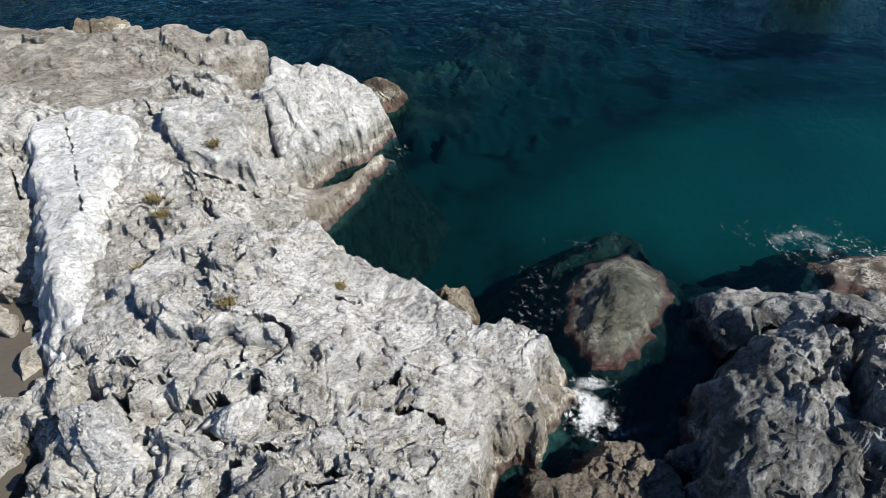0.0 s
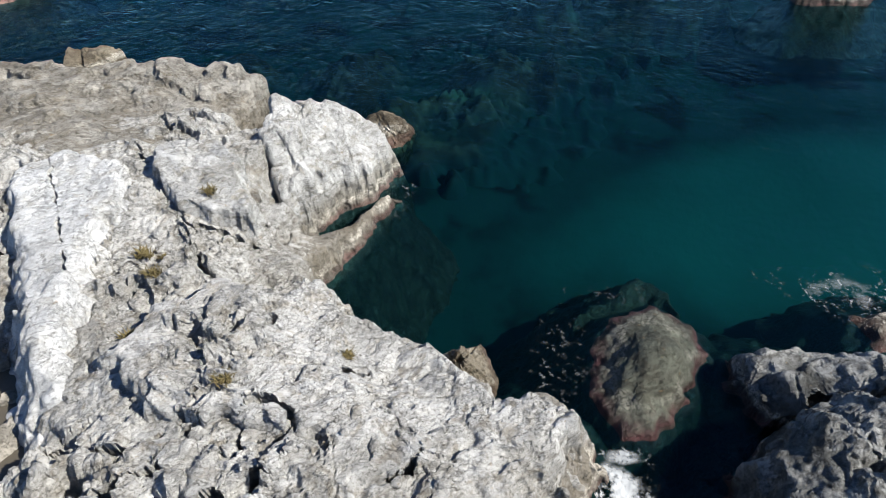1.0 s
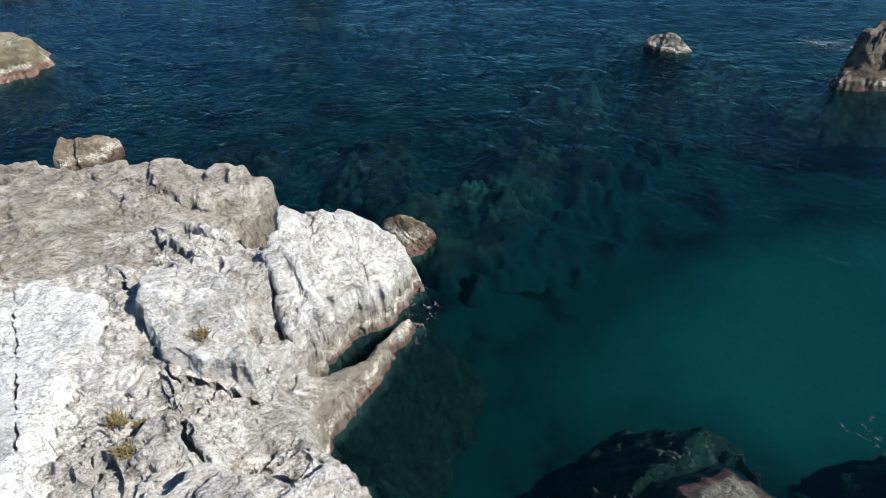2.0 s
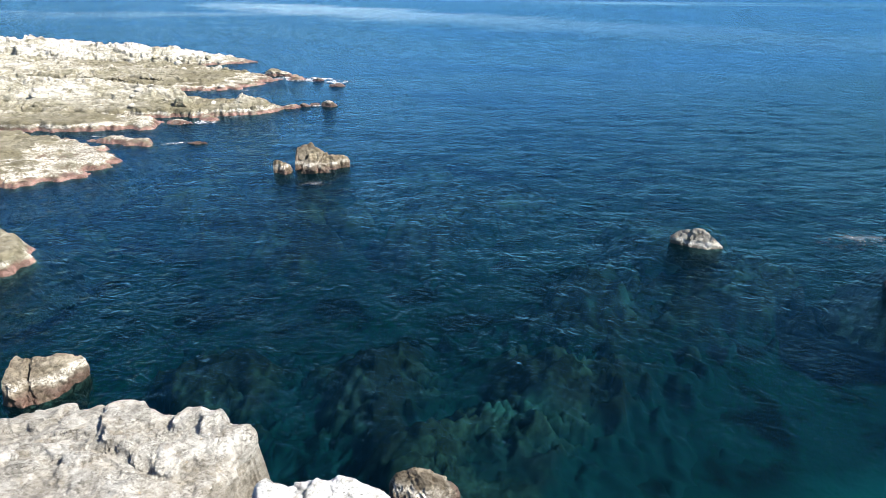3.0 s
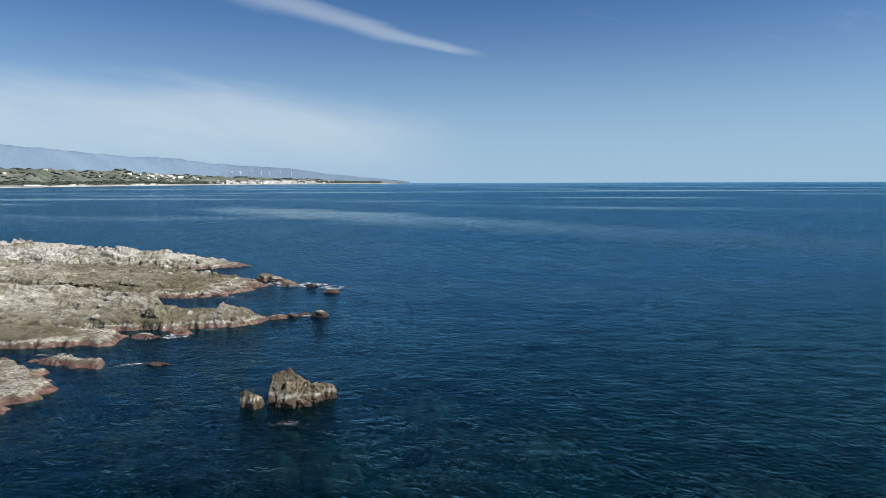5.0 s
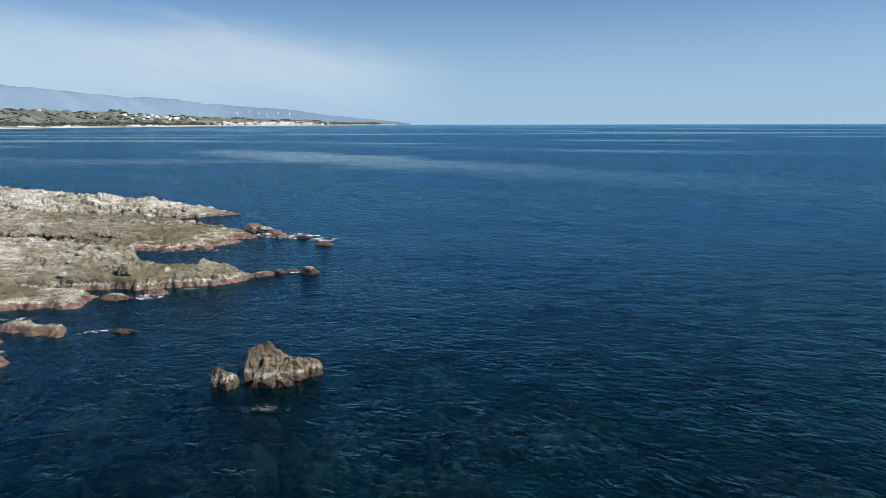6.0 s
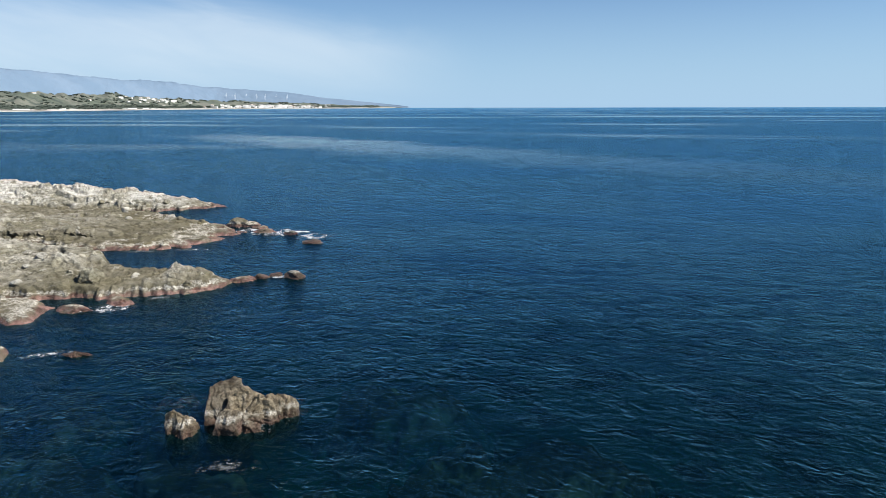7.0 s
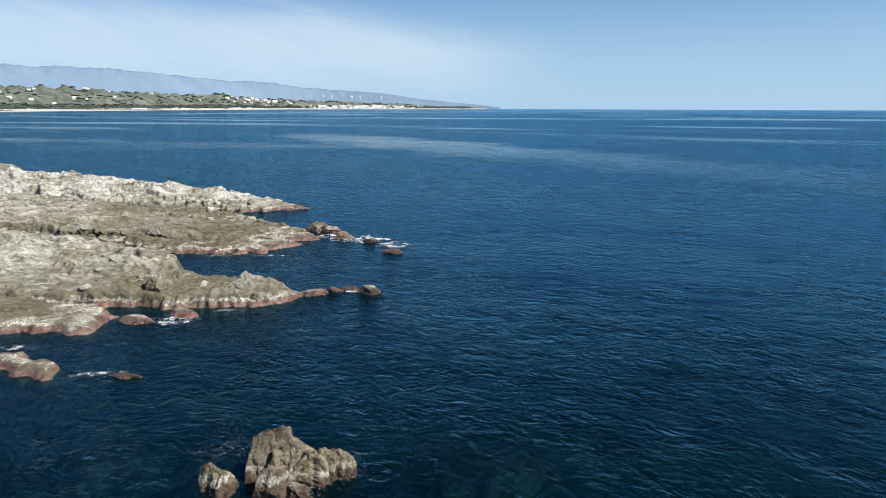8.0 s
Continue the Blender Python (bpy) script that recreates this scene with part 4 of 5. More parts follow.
# ---- rocks in the sea near the headland ----
rock_mass("dark_rock", [(4.9, 16.1), (6.2, 16.3), (7.2, 15.8), (8.0, 15.9), (9.6, 16.3), (13.5, 16.5), (14.5, 12), (12, 6), (6, 5), (3.6, 8.5), (3.7, 11.8),
                        (4.2, 12.7), (4.6, 13.6), (5.3, 14.3), (4.9, 15.0)],
          [(5.3, 15.4, 0.9), (6.0, 15.9, 0.7), (5.7, 14.6, 0.7), (5.5, 13.7, 1.6), (5.3, 12.9, 2.0), (6.5, 13.4, 2.1), (4.7, 13.0, 1.5), (5.6, 11.8, 2.3), (7.9, 13.9, 1.8), (9, 15, 0.8), (8, 10, 2.4), (6, 7, 1.5)],
          0.038, DARK_ROCK, "dark grey sea rock with a pale worn top", SHELVED, 11, edge=0.5, strike=60, rough=1.3, rifts=[([(4.09, 13.4), (4.76, 13.87), (5.57, 14.33), (6.63, 14.54), (7.48, 14.31)], 0.3, 1.1)])
rock_mass("low_rock", [(0.9, 11.2), (1.6, 11.4), (2.4, 12.1), (3.0, 11.9), (3.7, 11.4), (3.9, 10.2), (2.5, 8.8), (0.8, 9.2)],
          [(2.3, 11.2, 0.7), (3.2, 10.8, 0.6), (1.5, 10.2, 0.8)], 0.035, BROWN_ROCK, "low dark brown rock at the water's edge", BROKEN, 15, edge=0.35, strike=50, rough=2.4)
rock_mass("wave_washed_rock", [(1.85, 15.5), (1.95, 14.8), (2.3, 13.9), (3.0, 14.0), (3.7, 14.9), (4.5, 16.1), (4.45, 16.9), (3.75, 17.7), (2.7, 17.4), (2.1, 16.6)],
          [(3.3, 15.7, 1.0), (2.9, 15.1, 0.85), (3.0, 14.4, 0.45), (2.4, 16.2, 0.4), (3.9, 16.5, 0.45), (3.3, 17.0, 0.35)], 0.04, WET_ROCK,
          "rounded wet rock with green and red algae, washed by waves", WORN, 21, edge=1.1, sink=3.0, shore=1.3, strike=70, ragged=0.12, rough=0.8)
rock_mass("sunken_ledge", [(1.5, 16.6), (2.3, 17.4), (3.8, 17.8), (4.6, 17.2), (4.4, 18.6), (3.6, 19.4), (2.6, 19.0), (1.7, 18.0)], [(3.0, 18.2, -0.12), (2.2, 17.4, -0.2), (4.0, 18.3, -0.2)], 0.05, DEEP_ROCK,
          "dark brown weedy ledge just under the water", WORN, 22, edge=0.8, base=-1.2, sink=3.0, shore=1.2, cap=-0.1, ragged=0.3, category="sunken rock")
rock_mass("low_dark_rock", [(8.3, 17.6), (9.3, 17.9), (10.8, 17.8), (12.5, 17.4), (12, 16.6), (9.5, 16.4), (8.4, 16.8)], [(9.2, 17.2, 0.25), (10.5, 17.2, 0.35)], 0.06, BROWN_ROCK,
          "low dark weedy rock awash beside the shore", FLAT_REEF, 23, edge=0.5)
boulder("brown_rock", (-0.95, 15.3, 0.15), (0.78, 0.95, 1.2), BOULDER_ROCK, "small brown rock leaning against the headland at the water", 25, 5, category="sea rock")
boulder("tip_rock", (-3.55, 24.75, 0.1), (0.95, 0.75, 1.0), BOULDER_ROCK, "brown rock standing in the sea off the headland's tip", 27, 5, turn=-30, category="sea rock")
boulder("square_rock", (-15.4, 28.7, 0.1), (1.3, 1.1, 1.35), BOULDER_ROCK, "squarish brown rock standing in the sea", 29, 5, cuts=8, category="sea rock")
rock_mass("low_pale_rock", [(-22.5, 35.3), (-21.8, 36.0), (-21.6, 37.2), (-22.6, 38.8), (-26, 40), (-33, 40), (-34, 35), (-28, 33.5), (-24.5, 34.4)],
          [(-22.8, 36.7, 0.7), (-25, 37, 1.1), (-29, 37, 1.5)], 0.08, REEF_ROCK, "low pale rock with a white edge at the water", FLAT_REEF, 31, edge=0.9)
boulder("white_topped_rock", (7.2, 41.0, -0.1), (1.5, 0.75, 1.0), CRUST_ROCK, "small pale rock just out of the sea", 33, 5, category="sea rock")
rock_mass("pointed_dark_rock", [(13.2, 36.5), (14.6, 36.3), (16.5, 36.6), (17.5, 38.5), (15.8, 39.6), (14.4, 38.6), (13.7, 37.4)], [(14.9, 37.9, 2.0), (15.8, 38.0, 2.3), (13.9, 36.9, 0.4), (15, 36.8, 0.5)],
          0.06, BROWN_ROCK, "pointed dark rock with a pale foot in the sea", BROKEN, 35, edge=0.4, power=4.0)
cracked = base_of("cracked_boulder", (-13.0, 52.2, 0), "large brown boulder split into blocks, standing in the sea", "sea rock")
bpy.context.view_layer.update()
boulder("rock_slab", (-13.55, 52.55, 0.15), (1.25, 1.2, 1.78), BOULDER_ROCK, "tall grey-brown slab with smooth faces", 141, 5, 0.7, turn=20, cuts=9, parent=cracked)
boulder("rock_block", (-13.15, 51.35, 0.05), (0.85, 0.8, 0.85), BOULDER_ROCK, "rounded tan block", 142, 5, 0.8, turn=60, parent=cracked)
boulder("rock_block", (-12.7, 52.4, 0.3), (1.3, 1.1, 1.38), TAN_BLOCK, "pale tan broken block", 143, 5, 1.2, turn=10, cuts=14, parent=cracked)
boulder("rock_block", (-11.8, 52.8, 0.05), (0.8, 0.7, 0.8), TAN_BLOCK, "pale tan broken block", 144, 5, 1.2, parent=cracked)
boulder("rock_block", (-12.45, 51.4, -0.05), (0.65, 0.5, 0.5), TAN_BLOCK, "low crusted block at the waterline", 145, 5, 1.3, parent=cracked)
boulder("small_rock", (-14.95, 51.2, 0.0), (0.85, 0.75, 0.9), TAN_BLOCK, "small brown pointed rock beside a larger boulder", 39, 5, category="sea rock")

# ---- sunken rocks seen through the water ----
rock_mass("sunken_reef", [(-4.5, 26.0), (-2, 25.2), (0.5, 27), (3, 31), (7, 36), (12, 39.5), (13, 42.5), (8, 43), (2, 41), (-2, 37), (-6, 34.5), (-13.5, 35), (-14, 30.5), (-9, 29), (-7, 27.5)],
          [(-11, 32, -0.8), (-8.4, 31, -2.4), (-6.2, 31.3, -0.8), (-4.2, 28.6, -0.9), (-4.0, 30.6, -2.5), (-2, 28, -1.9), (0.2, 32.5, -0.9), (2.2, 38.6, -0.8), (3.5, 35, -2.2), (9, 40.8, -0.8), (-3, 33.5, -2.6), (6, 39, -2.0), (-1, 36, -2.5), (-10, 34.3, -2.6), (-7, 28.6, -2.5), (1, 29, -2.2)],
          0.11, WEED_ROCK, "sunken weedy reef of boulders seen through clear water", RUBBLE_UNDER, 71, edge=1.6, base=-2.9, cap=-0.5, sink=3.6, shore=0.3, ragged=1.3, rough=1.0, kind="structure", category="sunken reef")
for k, (cx, cy, r, top) in enumerate([(-16, 46, 2.2, -0.8), (-20, 50, 2.6, -0.9), (-12, 44, 2.4, -1.0), (-22, 54.5, 2.0, -0.4), (-10, 48, 1.8, -0.9), (-5, 46, 2.5, -1.1), (-7.5, 56, 2.6, -0.8), (-17.5, 56, 1.6, -0.8),
                                      (7, 46, 3.0, -1.1), (-1, 52, 2.6, -1.1), (-25, 44, 2.5, -0.9), (-13.5, 85, 3.0, -0.5), (-17, 78, 2.0, -0.6), (4, 12.8, 0.7, -0.4), (-13.4, 48.3, 2.6, -0.45), (-16.0, 53.4, 2.2, -0.4), (-4.5, 50.5, 2.4, -0.6)]):
    ring = [(cx + r * (1 + 0.3 * math.sin(3 * a + k)) * math.cos(a), cy + 0.8 * r * (1 + 0.25 * math.cos(2 * a + k)) * math.sin(a)) for a in (j * math.pi / 5 for j in range(10))]
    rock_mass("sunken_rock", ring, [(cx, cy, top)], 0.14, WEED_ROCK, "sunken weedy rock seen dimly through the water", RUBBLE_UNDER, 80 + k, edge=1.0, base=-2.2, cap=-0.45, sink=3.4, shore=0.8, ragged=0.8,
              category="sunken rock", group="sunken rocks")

# ---- the reefs further along the coast ----
reef = base_of("rocky_reef", (-36, 53, 0), "low tan reef flat with pools and red algae at its edge", "reef", group="reefs")
rock_part(reef, "reef_flat", [(-30, 47.3), (-27.5, 48.5), (-26.4, 50.2), (-26.3, 53.3), (-28.5, 55.6), (-33, 58), (-45, 60), (-62, 56), (-60, 46), (-40, 45)],
          [(-27.5, 50.5, 0.35), (-30, 53.5, 0.3), (-32, 50, 0.5), (-36, 53, 0.7), (-45, 53, 1.3), (-55, 52, 2.0)], 0.10, REEF_ROCK, FLAT_REEF, 41, edge=0.9, strike=8, ragged=0.9)
rock_part(reef, "reef_islet", [(-28.6, 57.1), (-26.6, 56.9), (-25.9, 57.4), (-27.2, 58.5), (-29.7, 58.8), (-32, 58.5)], [(-28, 57.8, 0.4), (-30, 58.2, 0.4)], 0.09, REEF_ROCK, FLAT_REEF, 42, edge=0.6, ragged=0.5)
reef = base_of("rocky_reef", (-36, 70, 0), "long pale rocky reef running out to a chain of low pinnacles", "reef", group="reefs")
long_ridge = rock_part(reef, "reef_ridge", [(-28.2, 67.8), (-29.0, 70), (-30.3, 73.6), (-33.5, 77.0), (-48, 79), (-75, 78), (-78, 64), (-50, 63.5), (-36, 65), (-31, 66)],
          [(-29.8, 71.0, 0.8), (-29.5, 69, 0.8), (-33, 71.5, 1.25), (-34, 68.0, 0.9), (-42, 71, 1.75), (-42, 66, 1.0), (-55, 71, 2.3), (-70, 70, 2.8)], 0.09, REEF_ROCK, REEFY, 43, edge=1.3, strike=4, ragged=0.8, rifts=[([(-34.8, 63.2), (-32.2, 63.1), (-28.2, 63.3)], 0.4, 0.6)])
tongue = rock_part(reef, "reef_tongue", [(-20.6, 69.9), (-20.6, 71.2), (-23, 72.2), (-26, 72.4), (-30.5, 73), (-31, 67.5), (-27.5, 66.8), (-24, 68.0), (-22, 68.8)],
          [(-21.3, 70.5, 0.45), (-23.0, 70.6, 0.95), (-24.2, 70.5, 1.15), (-25.2, 70.3, 0.65), (-27.5, 70.0, 0.6), (-30, 70.5, 0.8)], 0.08, REEF_ROCK, BROKEN, 44, edge=0.9, strike=80, ragged=0.5)
rock_part(reef, "reef_shelf", [(-33, 61.4), (-28.4, 62.3), (-29.0, 64.2), (-30.5, 66.0), (-50, 65), (-60, 60), (-45, 60.5)], [(-29.8, 63.4, 0.4), (-36, 63, 0.7), (-45, 62.5, 1.0)], 0.10, REEF_ROCK, FLAT_REEF, 45, edge=0.8, ragged=0.6)
reef = base_of("rocky_reef", (-50, 95, 0), "broad pale rocky reef, jagged along its far crest", "reef", group="reefs")
crest = rock_part(reef, "reef_crest", [(-34, 103.6), (-38, 100.5), (-46, 98.5), (-58, 98), (-75, 97), (-98, 96), (-98, 113), (-70, 112), (-48, 109), (-38, 106.5)],
          [(-35.5, 103.3, 0.3), (-40, 103, 0.8), (-47, 103.5, 1.4), (-47, 100, 0.8), (-55, 104, 2.0), (-58, 100, 1.1), (-67, 105, 2.3), (-80, 104, 2.6), (-90, 104, 3)], 0.10, CREST_ROCK, REEFY, 47, edge=1.5, strike=5, ragged=1.0, rough=1.5, rifts=[([(-53.7, 87.4), (-51.3, 89.3), (-45.7, 88.5), (-41.3, 90.8), (-37.1, 89.4)], 0.8, 0.9)])
front = rock_part(reef, "reef_front", [(-28.5, 81.4), (-32, 80.4), (-36.8, 79.6), (-43, 81.7), (-55, 83), (-75, 84), (-98, 85), (-98, 98), (-60, 99.5), (-46, 99.5), (-38, 96.5), (-33, 92.5), (-28.5, 91), (-26.8, 88.5), (-27.5, 84.5)],
          [(-29.5, 83, 0.35), (-28.5, 88.5, 0.35), (-33, 86.5, 0.7), (-33, 82.5, 0.5), (-40, 84, 0.9), (-42, 90, 0.9), (-48, 87, 1.2), (-60, 90, 1.4), (-38, 93.5, 0.5), (-48, 96, 0.6), (-75, 91, 1.9)], 0.10, REEF_ROCK, REEFY, 48, edge=1.5, strike=5, ragged=1.0, rifts=[([(-48.4, 82.5), (-43.1, 82.8), (-37.4, 82.3)], 0.5, 0.4)])
rock_mass("rocky_reef", [(-99, 126), (-98.5, 131), (-104, 136), (-130, 138), (-135, 124), (-112, 121)], [(-103, 130, 1.0), (-115, 130, 2.2), (-128, 130, 3)], 0.3, REEF_ROCK,
          "far pale rocky reef along the coast", REEFY, 51, edge=1.6, strike=6, category="reef", group="reefs")
boulder("reef_boulder", (-28.9, 68.3, 0.95), (0.95, 0.7, 0.7), REEF_ROCK, "pale rounded boulder on the reef's shoulder", 101, 4)
for at, size, mat, label, seed in [((-28.0, 91.5, 0.25), (1.5, 1.0, 0.7), REEF_ROCK, "flat-topped tan rock at the reef's end", 102), ((-21.7, 87.6, 0.0), (0.95, 0.7, 0.42), WET_ROCK, "dark wet rock awash in the surf", 103),
                                   ((-18.5, 84.2, -0.05), (1.1, 0.8, 0.4), BOULDER_ROCK, "low brown rock awash off the reef", 104), ((-16.8, 72.6, 0.05), (0.75, 0.6, 0.5), BOULDER_ROCK, "reddish brown rock off the reef's point", 105),
                                   ((-19.2, 72.3, -0.02), (0.6, 0.5, 0.4), BOULDER_ROCK, "small reddish rock off the reef's point", 106), ((-23.4, 58.0, -0.08), (1.0, 0.45, 0.3), BOULDER_ROCK, "low brown weedy rock just awash", 107),
                                   ((-25.2, 90.0, 0.0), (1.1, 0.7, 0.35), REEF_ROCK, "low tan rock in the surf off the reef", 108), ((-22.9, 69.0, 0.15), (0.7, 0.6, 0.6), REEF_ROCK, "pale tan block at the foot of the reef", 109),
                                   ((-20.2, 71.4, 0.0), (0.9, 0.7, 0.42), REEF_ROCK, "reddish rock awash at the reef's point", 110), ((-18.2, 72.9, -0.05), (0.6, 0.5, 0.3), BOULDER_ROCK, "small reddish rock off the reef's point", 111),
                                   ((-24.0, 88.6, 0.0), (1.2, 0.8, 0.40), REEF_ROCK, "low tan rock in the surf off the reef", 112), ((-26.8, 91.4, 0.1), (1.1, 0.9, 0.5), REEF_ROCK, "low tan rock in the surf off the reef", 113),
                                   ((-25.6, 66.2, 0.0), (1.2, 0.7, 0.35), REEF_ROCK, "reddish rock at the reef's foot, washed by surf", 114), ((-27.4, 64.6, 0.0), (1.3, 0.7, 0.4), REEF_ROCK, "reddish rock at the reef's foot, washed by surf", 115)]:
    boulder("sea_rock", at, size, mat, label, seed, 4, 1.2, category="sea rock", group="rocks off the reefs")

for k, (x, y, z, r, tall) in enumerate([(-24.3, 70.5, 0.75, 0.75, 0.95), (-23.3, 70.6, 0.7, 0.6, 0.8), (-22.4, 70.4, 0.5, 0.5, 0.65), (-25.4, 70.6, 0.6, 0.6, 0.6), (-26.6, 70.2, 0.6, 0.6, 0.5), (-21.5, 70.5, 0.35, 0.45, 0.45)]):
    boulder("reef_block", (x, y, z - 0.15), (r * 1.1, r * 1.1, tall * 0.95), REEF_ROCK if k % 2 else PALE_REEF, "upright tan block at the end of the reef", 400 + k, 4, 1.1, turn=40 * k, category="boulder", group="blocks at the reef's end")
scattered("reef_boulder", [crest], (20, -78, 98, -38, 107), (0.3, 0.65), (REEF_ROCK, PALE_REEF), "pale jagged boulder on the reef's crest", "boulders on the reefs", 21, "boulder", flat=0.6)
scattered("reef_boulder", [front], (16, -60, 82, -30, 97), (0.3, 0.8), (REEF_ROCK, PALE_REEF), "tan boulder on the reef's slope", "boulders on the reefs", 22, "boulder", flat=0.6)
scattered("reef_boulder", [long_ridge, tongue], (22, -50, 65, -23, 76), (0.25, 0.6), (REEF_ROCK, PALE_REEF), "pale block on the reef", "boulders on the reefs", 23, "boulder", flat=0.6)


# ---- foam ----
def foam(cx, cy, rx, ry, turn, full=1.0):
    t = radians(turn)
    a, b = np.meshgrid(np.linspace(-1.3, 1.3, 60), np.linspace(-1.3, 1.3, 60))
    x, y = cx + a * rx * math.cos(t) - b * ry * math.sin(t), cy + a * rx * math.sin(t) + b * ry * math.cos(t)
    r = np.sqrt(a * a + b * b) + 0.35 * fbm(x * 1.2, y * 1.2, 3, 7)
    cover = full * (1 - smooth(r, 0.3, 1.1))
    me, used = grid_mesh("sea_foam", x, y, wave(x, y) + 0.02 + 0.05 * cover * np.abs(fbm(x * 2.5, y * 2.5, 4, 9)), cover > 0.02, FOAM)
    layer = me.attributes.new("cover", "FLOAT", "POINT")
    layer.data.foreach_set("value", cover.ravel()[used].astype(np.float32))
    tagged(new("sea_foam", me), "white lacy foam on the water beside the rocks", "foam", "patches of foam", "stuff")


for patch in [(2.05, 12.8, 0.75, 0.85, 15, 1.15), (2.6, 12.5, 1.2, 0.9, 0, 0.45), (1.2, 15.9, 0.7, 1.8, -10, 0.28), (2.6, 18.0, 1.3, 0.4, 5, 0.12), (8.6, 18.3, 2.0, 1.0, -8, 0.55), (10.5, 17.9, 1.6, 0.7, 0, 0.5),
              (2.3, 13.6, 0.6, 0.3, 0, 0.8), (15.2, 41.8, 2.6, 1.2, 10, 0.5), (-22.8, 88.3, 3.2, 1.7, 10, 1.7), (-18.9, 86.6, 2.2, 1.4, 20, 1.1), (-26.0, 89.0, 2.2, 1.2, 10, 1.4), (-26.0, 64.9, 2.0, 0.9, 20, 1.5),
              (-29.5, 65.0, 2.2, 0.5, 10, 0.8), (-17.8, 72.6, 1.4, 0.6, 0, 1.1), (-15.9, 53.4, 1.3, 0.8, 40, 0.45), (-11.4, 53.1, 0.6, 1.3, 10, 0.5), (-12.1, 51.4, 0.7, 0.7, 30, 0.55), (-12.4, 48.9, 1.2, 0.5, 10, 0.55),
              (-24.6, 57.9, 1.6, 0.5, 20, 0.9), (-30.9, 59.9, 1.6, 0.5, 10, 0.9), (-3.0, 22.0, 0.5, 1.2, 0, 0.35), (-27.5, 80.9, 2.5, 0.5, 10, 0.8), (-32, 79.8, 2.5, 0.4, 5, 0.7), (-24, 67.3, 1.8, 0.4, 15, 0.6)]:
    foam(*patch)


# ---- the far coast: beach, green hills with houses, a white town and mountains ----
FAR_X, FAR_Y = -4.0, 34.0


def far_at(bearing, distance, z=0.0):
    b = radians(bearing)
    return FAR_X + distance * math.sin(b), FAR_Y + distance * math.cos(b), z


def run(bearing, table):
    return np.interp(bearing, [t[0] for t in table], [t[1] for t in table])


SHORE = [(-90, 1300), (-46, 1500), (-36, 2000), (-28, 2600), (-22, 3200), (-14, 3900), (-7, 4500)]
HILLS = [(-90, 1.9), (-44, 1.75), (-40, 1.6), (-36, 1.35), (-33, 1.2), (-31.5, 1.2), (-30.3, 1.35), (-28.5, 1.0), (-24, 0.7), (-20, 0.6), (-15, 0.4), (-11, 0.2), (-7, 0.05)]
PEAKS = [(-90, 3.9), (-46, 3.45), (-40, 3.4), (-37, 3.3), (-33, 2.85), (-29, 2.5), (-26, 2.35), (-23.5, 1.95), (-20, 1.7), (-17, 1.5), (-14, 1.0), (-10, 0.55), (-6.5, 0.12)]


def land(name, shore, tops, depth, material, label, seed, floor=1.0, bumps=0.12):
    b, d = np.meshgrid(np.linspace(-90, shore[-1][0], 560), np.linspace(0, 1, 26))
    near = run(b, shore)
    dist = np.minimum(near + d * depth(b), 4880)
    tall = 0.88 * np.tan(np.radians(run(b, tops))) * (near + 0.75 * depth(b))
    x, y, _ = far_at(0, 0)[0] + dist * np.sin(np.radians(b)), FAR_Y + dist * np.cos(np.radians(b)), 0
    z = floor + tall * smooth(d, 0.02, 0.75) * (1 + bumps * fbm(b * 0.8 + d, d * 3.1, 5, seed)) * (1 - 0.3 * smooth(d, 0.8, 1.0))
    z = z + tall * bumps * 0.6 * fbm(b * 2.2, d * 6, 4, seed + 3) * smooth(d, 0.1, 0.4)
    me, _ = grid_mesh(name, x, y, z, np.ones(x.shape, bool), material)
    me.polygons.foreach_set("use_smooth", np.ones(len(me.polygons), bool))
    return tagged(new(name, me), label, name, kind="structure")


